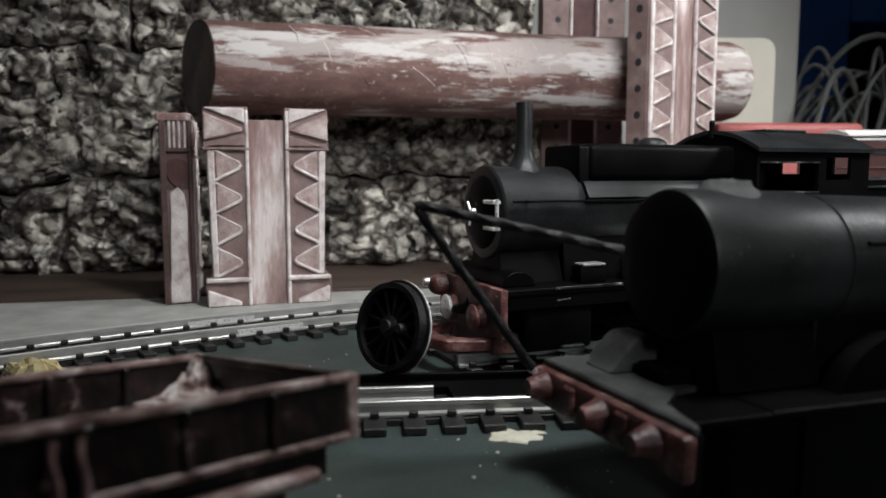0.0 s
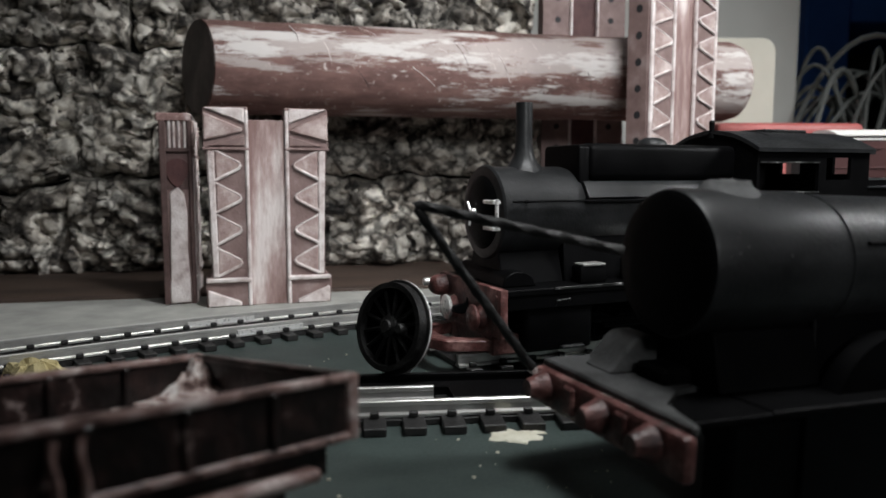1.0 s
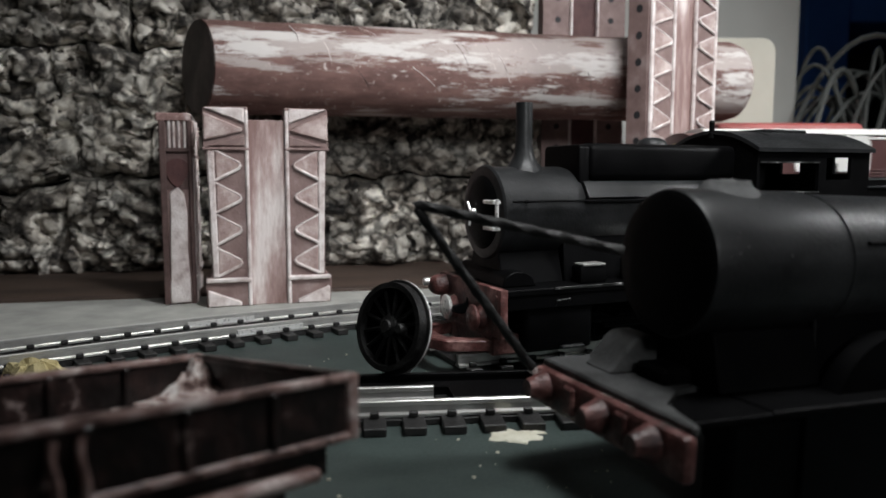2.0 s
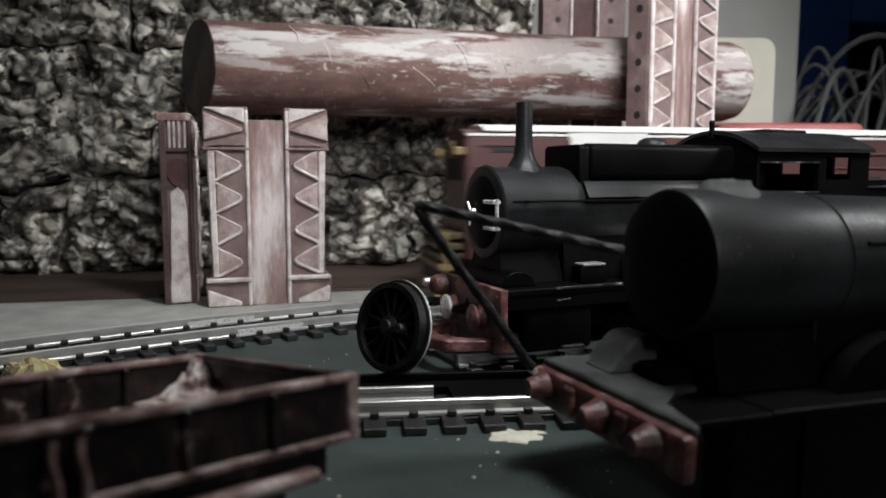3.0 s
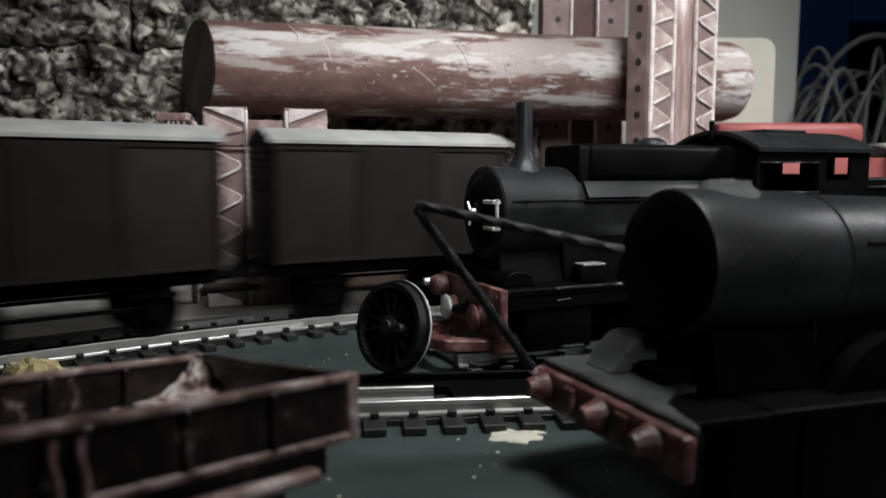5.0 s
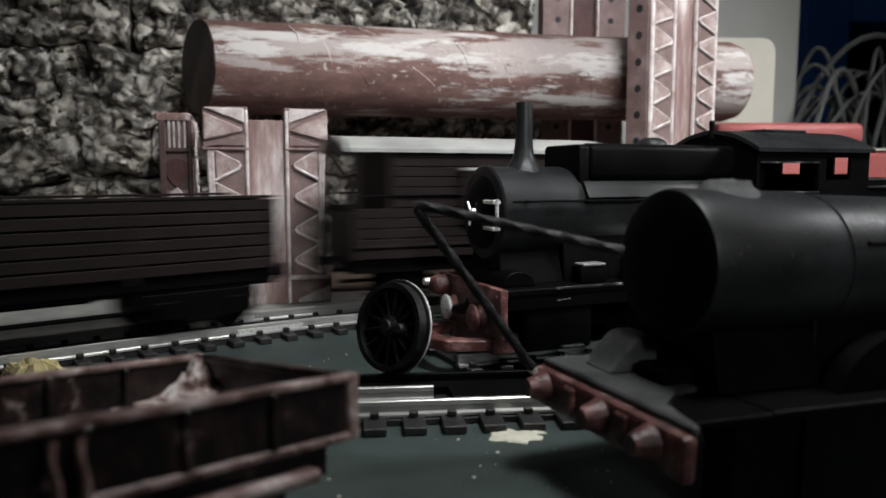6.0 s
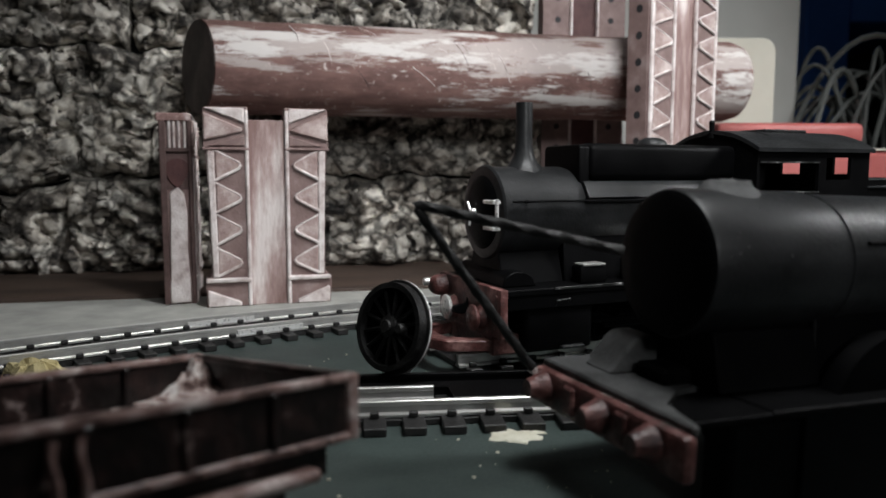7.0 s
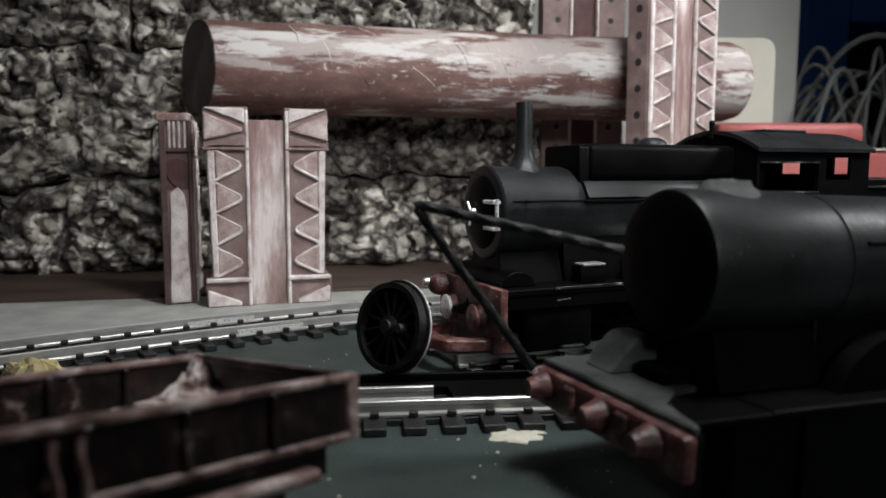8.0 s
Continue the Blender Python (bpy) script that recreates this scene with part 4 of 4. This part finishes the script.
# ---------------------------------------------------------------- far background
def background():
    p = part("wall_panel", box(-100, 163, 0, 20, 0, 420, 2), PLASTER, m=at(60, 470, 0, 0, 0, 0))
    tagged(p, "pale grey plaster wall corner behind the layout", "wall", kind="structure")
    o = [(0, 0), (34, 0), (34, 112)] + [(34 - 8 * (1 - math.cos(a)), 112 + 8 * math.sin(a)) for a in (0.4, 0.8, 1.2, 1.57)] + [(0, 120)]
    c = part("cream_card", prism(o, 0, 2.5, "y", bevel=0.4), CARD, m=at(154.5, 425, 0))
    tagged(c, "pale cream card with a rounded corner standing behind", "card")
    r = thing("red_box", at(130, 352, 0, 0, 0, 4), "faded red plastic box with pale lid beside the track", "box")
    part("tub", box(0, 72, 0, 45, 0, 58, 2.5, seg=2), PINKRED, r)
    part("lid", box(-0.6, 73, -0.6, 45.6, 58, 68, 3.0, seg=3), PINKRED, r)
    tray = thing("red_tray", at(206, 362, 0, 0, 0, 4), "red plastic tray with a pale rim beside the box", "tray")
    part("tray_body", box(0, 90, 0, 60, 0, 55, 2), PINKRED, tray)
    part("tray_rim", box(-0.8, 91, -0.8, 61, 55, 55.9, 0.3), CARD, tray, "pale rim")
    b = thing("blue_shelf", at(277, 575, 0), "blue painted shelf unit with a dark inside", "shelf")
    part("upright", box(0, 34, 0, 180, 0, 300, 1.5), BLUE, b)
    part("top", box(34, 300, 0, 180, 158, 300, 1.5), BLUE, b)
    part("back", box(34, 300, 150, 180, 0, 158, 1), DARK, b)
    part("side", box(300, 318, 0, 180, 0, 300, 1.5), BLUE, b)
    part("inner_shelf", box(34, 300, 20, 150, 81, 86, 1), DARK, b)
    # springy pale strands
    t = thing("strand_tangle", at(0, 0, 0), "tangle of pale curved plastic strands", "cable")
    rng = random.Random(11)
    for i in range(15):
        x0, x1 = rng.uniform(205, 250), rng.uniform(250, 340)
        y0, y1 = rng.uniform(440, 500), rng.uniform(440, 500)
        top = rng.uniform(88, 128)
        pts = []
        for k in range(17):
            u = k / 16
            pts.append((x0 + (x1 - x0) * u, y0 + (y1 - y0) * u, top * (1 - (2 * u - 1) ** 2) ** 0.75 + 0.9))
        part("strand", tube(pts, rng.uniform(1.1, 1.9), 8), WIRE, t)


def spills():
    rng = random.Random(3)
    def blob(name, x, y, rx, ry, h, mat, label, cat, n=26, rough=0.35):
        b = bmesh.new()
        rings = []
        for j, (f, z) in enumerate(((1.0, 0.0), (0.92, 0.5), (0.7, 0.85), (0.35, 1.0))):
            ring = []
            for i in range(n):
                a = 2 * math.pi * i / n
                k = 1 + rough * noise.fractal(Vector((math.cos(a) * 1.6 + x, math.sin(a) * 1.6 + y, j * 0.25)), 1, 2, 3)
                zz = z * h * (1 + rough * noise.noise(Vector((i * 0.7, j * 0.9, x))))
                ring.append(b.verts.new((rx * f * k * math.cos(a), ry * f * k * math.sin(a), zz)))
            rings.append(ring)
        for p, q in zip(rings, rings[1:]):
            for i in range(n):
                b.faces.new((p[i], p[(i + 1) % n], q[(i + 1) % n], q[i]))
        b.faces.new(rings[-1])
        b.faces.new(rings[0][::-1])
        return tagged(part(name, b, mat, None, m=at(x, y, 0.02)), label, cat)
    blob("plaster_spill", 12.2, 120.5, 4.0, 3.4, 0.35, CREAM, "small dried cream plaster spill on the baseboard", "spill", rough=0.6)
    blob("plaster_spill", 15.8, 122.3, 1.6, 1.2, 0.25, CREAM, "tiny dried cream plaster drip on the baseboard", "spill", rough=0.6)
    blob("scatter_clump", -88.5, 155, 6.0, 3.6, 3.6, YELLOW, "yellow foam scatter clump beside the rail", "scatter", rough=0.7)
    # White triangle stands in for lit board glimpsed under the engine.
    scrap = part("lit_gap_patch", prism([(0, 0), (4.4, -0.4), (1.0, 4.6)], 0.02, 0.3, "z"), WHITE, None, m=at(22.6, 172, 0, 0, 0, 10))
    tagged(scrap, "small white triangle painting the lit baseboard seen through a gap", "scrap")
    crumbs = bmesh.new()
    for i in range(60):
        x, y = rng.uniform(-40, 50), rng.uniform(95, 128)
        if i > 40:
            x, y = rng.uniform(-60, 10), rng.uniform(155, 180)
        r = rng.choice((0.12, 0.15, 0.2, 0.35))
        lathe([(r, 0), (r * 0.8, r * 0.6), (0, r * 0.8)], "z", 6, crumbs, (x, y, 0))
    tagged(part("crumbs", crumbs, CREAM), "pale plaster crumbs scattered over the green baseboard", "crumbs", kind="stuff")


background()
spills()


# ---------------------------------------------------------------- the train
def body_section(half, z0, z1, rise, n=10, tuck=0.0):
    o = [(-half + tuck, z0), (half - tuck, z0), (half, z0 + tuck * 2), (half, z1)]
    for i in range(1, n):
        u = 1 - 2 * i / n
        o.append((u * half, z1 + rise * (1 - u * u)))
    o += [(-half, z1), (-half, z0 + tuck * 2)]
    return o


WHEELS = []


def running_wheels(v, x, r=6.6):
    """One axle with its two wheels; it turns as the vehicle runs."""
    ax = part("wheelset", rod((0, -9, 0), (0, 9, 0), 1.0, seg=10), STEEL, v, m=at(x, 0, RAILTOP + r))
    for s in (-1, 1):
        part("wheel", lathe([(0, s * 7.0), (r * 0.3, s * 7.0), (r * 0.35, s * 7.5), (r * 0.8, s * 7.5), (r + 0.8, s * 7.2), (r + 0.8, s * 7.8), (r, s * 8.0), (r - 0.1, s * 9.8), (r * 0.85, s * 9.8), (r * 0.8, s * 9.2),
                             (r * 0.3, s * 9.2), (r * 0.25, s * 9.9), (0, s * 9.9)], "y", 28), BLACK, ax)
        part("balance_weight", box(r * 0.4, r * 0.75, min(s * 9.2, s * 9.6), max(s * 9.2, s * 9.6), -1.2, 1.2, 0.1), BLACK, ax)
    WHEELS.append((ax, x, r))


def slab(x0, x1, s, depth, z0, z1, base, bevel=0.1):
    """A plate on the side s of a vehicle, standing proud of base."""
    a, b = s * base, s * (base + depth)
    return box(x0, x1, min(a, b), max(a, b), z0, z1, bevel)


def bogie(v, c, half, r=6.6, axles=(-11, 11)):
    part("bogie_frame", box(c - half, c + half, -12.6, 12.6, 8.4, 14.4, 0.6), BLACK, v)
    for s in (-1, 1):
        part("side_frame", prism([(c - half, 12), (c - half, 15), (c + half, 15), (c + half, 12), (c + half * 0.5, 9.5), (c + half * 0.25, 7.4), (c - half * 0.25, 7.4), (c - half * 0.5, 9.5)],
                                 min(s * 12.4, s * 13.6), max(s * 12.4, s * 13.6), "y", bevel=0.25), BLACK, v)
        for a in axles:
            part("axle_box", slab(c + a - 1.9, c + a + 1.9, s, 0.9, 8.6, 13, 13.4, 0.3), BLACK, v)
    for a in axles:
        running_wheels(v, c + a, r)


def diesel():
    # x forward; both sides alike
    L = 164.0
    h = L / 2
    v = thing("diesel_engine", at(0, 0, 0), "maroon model diesel locomotive with white stripes, running", "locomotive", "passing train")
    B = 16.0
    part("body", prism(body_section(B, 17, 56.0, 2.2, 10, 0.6), -h, h, "x", bevel=0.9), MAROON, v)
    part("roof", prism(body_section(B - 0.5, 57.0, 57.2, 2.6), -h + 0.8, h - 6, "x", bevel=0.3), WHITE, v, "white roof panel")
    part("underframe", box(-h + 40, h - 40, -12.5, 12.5, 9, 19.2, 1.0, seg=2), BLACK, v)
    part("floor_frame", box(-h, h, -15, 15, 15.0, 17.4, 0.3), BLACK, v)
    for s in (-1, 1):
        # cant rail, waist ledge and sill
        part("cant_rail", slab(-h + 0.5, h - 66, s, 0.45, 50.2, 50.9, B - 0.05), MAROON, v)
        part("cant_strip", slab(-h, h, s, 0.5, 55.4, 56.2, B - 0.3), WHITE, v, "white roof edge strip")
        part("waist_ledge", slab(-h, h - 14, s, 0.7, 25.8, 26.6, B - 0.05), MAROON, v)
        for i in range(3):
            z = 33.4 + i * 1.55
            part("stripe", slab(h - 80 - i * 4, h - 1.2, s, 0.1, z, z + 0.95, B, 0), WHITE, v, "white stripe")
            part("stripe", slab(-h + 0.8, -h + 42 - (2 - i) * 9, s, 0.1, z, z + 0.95, B, 0), WHITE, v, "white stripe")
        part("name_plate", slab(h - 113.5, h - 89.5, s, 0.35, 33.6, 37.6, B), WHITE, v, "pale side plate")
        # white cab band with its window
        o = [(h - 60.5, 44.6), (h - 49.5, 44.6), (h - 49.5, 47.6), (h - 43.5, 47.6), (h - 43.5, 44.6), (h - 35.4, 44.6), (h - 34.8, 47), (h - 34, 50), (h - 32.6, 56.6), (h - 59.4, 56.6), (h - 60.5, 54)]
        part("cab_band", prism(o, min(s * B, s * (B + 0.4)), max(s * B, s * (B + 0.4)), "y", bevel=0.1), WHITE, v, "white band round the cab window")
        part("cab_window", slab(h - 49.3, h - 43.7, s, 0.25, 42.0, 47.4, B), DARK, v, "dark window pane")
        part("lower_window", slab(h - 55, h - 36, s, 0.15, 39.6, 44.4, B), VANBROWN, v)
        for i in range(7):
            part("louvre", slab(h - 72, h - 56, s, 0.5, 39.2 + i * 0.95, 39.7 + i * 0.95, B - 0.05), MAROON, v)
        for i in range(4):
            part("louvre", slab(h - 92, h - 78, s, 0.5, 40.5 + i * 0.95, 41.0 + i * 0.95, B - 0.05), MAROON, v)
        for i in range(5):
            part("louvre", slab(h - 72, h - 56, s, 0.5, 27.6 + i * 0.95, 28.1 + i * 0.95, B - 0.05), MAROON, v)
        part("grille", slab(h - 18, h - 8, s, 0.3, 50.6, 52.2, B), DARK, v, "dark slot grille")
        part("grille_lip", slab(h - 20, h - 5, s, 0.5, 52.4, 53.2, B), MAROON, v)
        part("door_line", slab(h - 24, h - 2, s, 0.35, 45.8, 46.3, B), MAROON, v)
        part("upper_beading", slab(-h + 6, -h + 34, s, 0.4, 45.6, 46.1, B), MAROON, v)
        part("door", slab(h - 46, h - 26, s, 0.3, 27.2, 32.6, B), MAROON, v)
        for x in (h - 20, -h + 1):
            part("step_back", slab(x, x + 11.5, s, 0.6, 9.5, 25.8, B - 1.5), ROOFGREY, v)
            for z in (9.6, 13.8, 18.2, 22.6):
                part("step_tread", slab(x - 0.4, x + 12, s, 2.4, z, z + 0.8, B - 1.5), SILVER, v, "bright step tread")
            for u in (0, 6, 11):
                part("step_stile", slab(x + u, x + u + 0.8, s, 1.6, 9.6, 25.8, B - 1.4), ROOFGREY, v)
    # nose, pilot and rails at both ends
    for d in (-1, 1):
        a, b = sorted((d * h, d * (h + 8)))
        part("pilot", box(a, b, -14, 14, 9, 17.5, 0.8), DARK, v)
        for z in (14.4, 17.6, 20.8, 24.0) if d > 0 else ():
            a, b = sorted((d * (h + 0.6), d * (h + 8.2)))
            part("pilot_bar", box(a, b, -14.6, 14.6, z, z + 2.0, 0.3), OLIVE if z > 15 else GOLD, v, "olive yellow pilot bar")
        for y in (-14, 0, 14) if d > 0 else ():
            part("pilot_post", rod((d * (h + 6), y, 10), (d * (h + 6), y, 26.4), 0.8, seg=8), GOLD, v)
        if d > 0:
            part("plough", prism([(-14, 6), (14, 6), (13, 10), (-13, 10)], min(d * (h + 6), d * (h + 9)), max(d * (h + 6), d * (h + 9)), "x", bevel=0.3), GOLD, v, "yellow plough plate")
        a, b = sorted((d * (h - 0.1), d * (h + 0.5)))
        for y in (-9, 1.5):
            part("front_window", box(a, b, y, y + 7.5, 42, 49, 0.2), DARK, v, "dark front window")
        a, b = sorted((d * (h - 1), d * (h + 3.5)))
        for y in (11, -14.5) if d > 0 else ():
            part("horn", box(a, b, y, y + 3.5, 49.6, 52.2, 0.4), GOLD, v, "brass horn")
        part("headlamp", lathe([(0, d * (h + 1.2)), (1.8, d * (h + 1.2)), (2.2, d * h), (0, d * h)], "x", 16, None, (0, 0, 52.6)), GOLD, v)
    for c in (-h + 34, h - 34):
        bogie(v, c, 24, 7.0, (-15, 0, 15))
    return v, L


def van():
    L = 70.0
    h = L / 2
    v = thing("goods_van", at(0, 0, 0), "dark brown model goods van with a pale grey roof, running", "wagon", "passing train")
    B = 16.4
    part("body", prism(body_section(B, 20.5, 52.4, 3.2), -h, h, "x", bevel=0.4), VANBROWN, v)
    part("roof", prism(arch_outline(B + 0.8, 52.8, 3.9, 0.9), -h - 0.8, h + 0.8, "x"), ROOFGREY, v, "pale grey curved roof")
    for s in (-1, 1):
        part("door", slab(-10, 10, s, 0.5, 21.5, 51, B), VANBROWN, v)
        for x in (-h + 0.4, -12, 11, h - 1.8):
            part("stanchion", slab(x, x + 1.4, s, 0.7, 20.5, 52, B), VANBROWN, v)
        part("top_rail", slab(-h, h, s, 0.4, 50.2, 51.2, B), VANBROWN, v)
        part("kerb_rail", slab(-h, h, s, 0.5, 20.6, 21.6, B), VANBROWN, v)
        part("solebar", slab(-h, h, s, 1.5, 16.6, 20.4, 11), BLACK, v)
        for x in (-19, 19):
            part("axle_guard", prism([(x - 4, 17), (x + 4, 17), (x + 2, 8.5), (x - 2, 8.5)], min(s * 11, s * 11.8), max(s * 11, s * 11.8), "y"), BLACK, v)
            part("spring", slab(x - 6, x + 6, s, 1.2, 14.2, 15.4, 11.8), BLACK, v)
        part("brake_lever", box(-14, 14, s * 12.4 - 0.4, s * 12.4 + 0.4, 11.6, 12.6, 0.1), BLACK, v)
    for d in (-1, 1):
        for i in range(14):
            z = 24 + i * 2.0
            a, b = sorted((d * (h - 0.1), d * (h + 0.6)))
            part("end_louvre", box(a, b, -B + 1, B - 1, z, z + 1.2, 0.1), BLACK, v)
        for y in (-8.6, 8.6):
            part("buffer", lathe([(1.6, d * h), (1.1, d * (h + 4)), (2.3, d * (h + 4.4)), (2.3, d * (h + 5)), (0, d * (h + 5.2))], "x", 16, None, (0, y, 18)), BLACK, v)
        part("coupling", box(*sorted((d * h, d * (h + 8))), -2, 2, 12, 13.2, 0.2), BLACK, v)
    part("underframe", box(-h, h, -11, 11, 16.6, 20.6, 0.3), BLACK, v)
    for x in (-19, 19):
        running_wheels(v, x)
    return v, L


def low_wagon():
    L = 113.0
    h = L / 2
    v = thing("plank_wagon", at(0, 0, 0), "long dark brown planked open model wagon, running", "wagon", "passing train")
    for s in (-1, 1):
        for i in range(6):
            part("plank", slab(-h, h, s, 1.0, 19.6 + i * 3.05, 22.3 + i * 3.05, 14.4, 0.22), VANBROWN, v)
        part("inner_lining", slab(-h + 0.4, h - 0.4, s, 0.5, 19.6, 37.4, 13.9), BLACK, v)
        part("top_capping", slab(-h, h, s, 1.6, 37.9, 38.6, 14.1), VANBROWN, v)
        for x in (-h + 0.2, -20, 19, h - 1.6):
            part("stanchion", slab(x, x + 1.4, s, 0.6, 18, 37.6, 15.4), VANBROWN, v)
        part("solebar", slab(-h, h, s, 1.4, 15.2, 19.2, 12), BLACK, v)
        part("truss", tube([(-h + 26, s * 12, 15), (-h + 40, s * 12, 11), (h - 40, s * 12, 11), (h - 26, s * 12, 15)], 0.6, 8), BLACK, v)
    for x in (-h, h - 1):
        for i in range(6):
            part("end_plank", box(x, x + 1, -14.2, 14.2, 19.6 + i * 3.05, 22.3 + i * 3.05, 0.2), VANBROWN, v)
    part("floor", box(-h, h, -14, 14, 16, 19.5, 0.3), BLACK, v)
    for d in (-1, 1):
        for y in (-8.6, 8.6):
            part("buffer", lathe([(1.6, d * h), (1.1, d * (h + 4)), (2.3, d * (h + 4.4)), (2.3, d * (h + 5)), (0, d * (h + 5.2))], "x", 16, None, (0, y, 17.6)), BLACK, v)
    for c in (-h + 20, h - 20):
        bogie(v, c, 15, 6.2, (-9, 9))
    return v, L


def brake_van():
    L = 83.0
    h = L / 2
    v = thing("brake_van", at(0, 0, 0), "brown planked model brake van with open verandas, running", "wagon", "passing train")
    B = 15.4
    part("cabin_core", box(-h + 11.5, h - 11.5, -B + 0.3, B - 0.3, 20, 50.5, 0.2), VANBROWN, v)
    part("roof", prism(arch_outline(B + 1.6, 51.0, 4.0, 1.0), -h - 1.5, h + 1.5, "x"), ROOFGREY, v, "pale grey curved roof")
    for s in (-1, 1):
        for i in range(10):
            part("plank", slab(-h + 11.5, h - 11.5, s, 0.6, 20.2 + i * 2.88, 22.85 + i * 2.88, B - 0.3, 0.18), VANBROWN, v)
        for x0, x1 in ((-h, -h + 11.5), (h - 11.5, h)):
            for i in range(5):
                part("veranda_plank", slab(x0, x1, s, 0.7, 20.2 + i * 2.88, 22.85 + i * 2.88, B - 0.4, 0.18), VANBROWN, v)
        for x in (-h + 0.2, -h + 11, h - 12.3, h - 1.6):
            part("post", slab(x, x + 1.4, s, 1.2, 20, 51.4, B - 0.6), VANBROWN, v)
        part("ducket", slab(-6, 8, s, 2.0, 30, 45, B), VANBROWN, v)
        part("ducket_top", slab(-6.5, 8.5, s, 2.3, 45, 45.8, B), ROOFGREY, v)
        part("footboard", slab(-h + 4, h - 4, s, 2.4, 9.6, 10.6, 12.5), VANBROWN, v, "brown footboard")
        part("solebar", slab(-h, h, s, 1.4, 16, 20, 12.4), BLACK, v)
        part("grab_rail", rod((-h + 4, s * (B + 0.9), 38), (h - 4, s * (B + 0.9), 38), 0.3, seg=8), BLACK, v)
        part("step_edge", slab(-h, h, s, 0.7, 23.4, 24.2, B + 0.2), VANBROWN, v)
        for x in (-22, 22):
            part("axle_guard", prism([(x - 4, 17), (x + 4, 17), (x + 2, 8.5), (x - 2, 8.5)], min(s * 11.4, s * 12.2), max(s * 11.4, s * 12.2), "y"), BLACK, v)
    for d in (-1, 1):
        a, b = sorted((d * (h - 0.8), d * h))
        part("end_panel", box(a, b, -B, B, 20, 33, 0.2), VANBROWN, v)
        for y in (-8.6, 8.6):
            part("buffer", lathe([(1.6, d * h), (1.1, d * (h + 4)), (2.3, d * (h + 4.4)), (2.3, d * (h + 5)), (0, d * (h + 5.2))], "x", 16, None, (0, y, 17.6)), BLACK, v)
    part("underframe", box(-h, h, -12.4, 12.4, 16, 20, 0.3), BLACK, v)
    for x in (-22, 22):
        running_wheels(v, x)
    return v, L


def train():
    out = []
    for make, front in ((diesel, 10), (van, 198), (van, 284), (low_wagon, 366), (brake_van, 503)):
        v, L = make()
        out.append((v, front + L / 2))
    return out


TRAIN = train()


def nose(t):
    """Distance of the engine's nose along the line, by time."""
    pts = ((0, 741), (0.9, 744), (1.3, 753), (1.7, 776), (2.2, 807), (2.8, 854), (3.0, 876), (3.3, 913), (3.5, 946), (3.8, 999), (4.0, 1035), (4.2, 1071), (4.4, 1107),
           (4.7, 1160), (5.3, 1267), (5.8, 1365), (6.2, 1454.5), (6.6, 1544), (7.2, 1686), (8.0, 1880))
    for i in range(len(pts) - 1):
        (t0, s0), (t1, s1) = pts[i], pts[i + 1]
        if t0 <= t <= t1:
            def slope(j):
                a, b = pts[max(j - 1, 0)], pts[min(j + 1, len(pts) - 1)]
                return (b[1] - a[1]) / (b[0] - a[0])
            w = t1 - t0
            u = (t - t0) / w
            return ((2 * u ** 3 - 3 * u ** 2 + 1) * s0 + (u ** 3 - 2 * u ** 2 + u) * w * slope(i)
                    + (3 * u ** 2 - 2 * u ** 3) * s1 + (u ** 3 - u ** 2) * w * slope(i + 1))


def motions():
    for v, back in TRAIN:
        rows = []
        for i in range(81):
            t = i * 0.1
            a = math.degrees((nose(t) - back) / TRACK_R)
            p = on_track(a)
            rows.append((t, at(p.x, p.y, 0, 0, 0, a + 90)))
        walk(v, rows)
    for ax, x, r in WHEELS:
        rows = []
        for i in range(241):
            t = i / 30
            rows.append((t, at(x, 0, RAILTOP + r, 0, math.degrees((nose(min(t, 8.0)) - 741) / r), 0)))
        walk(ax, rows)


motions()
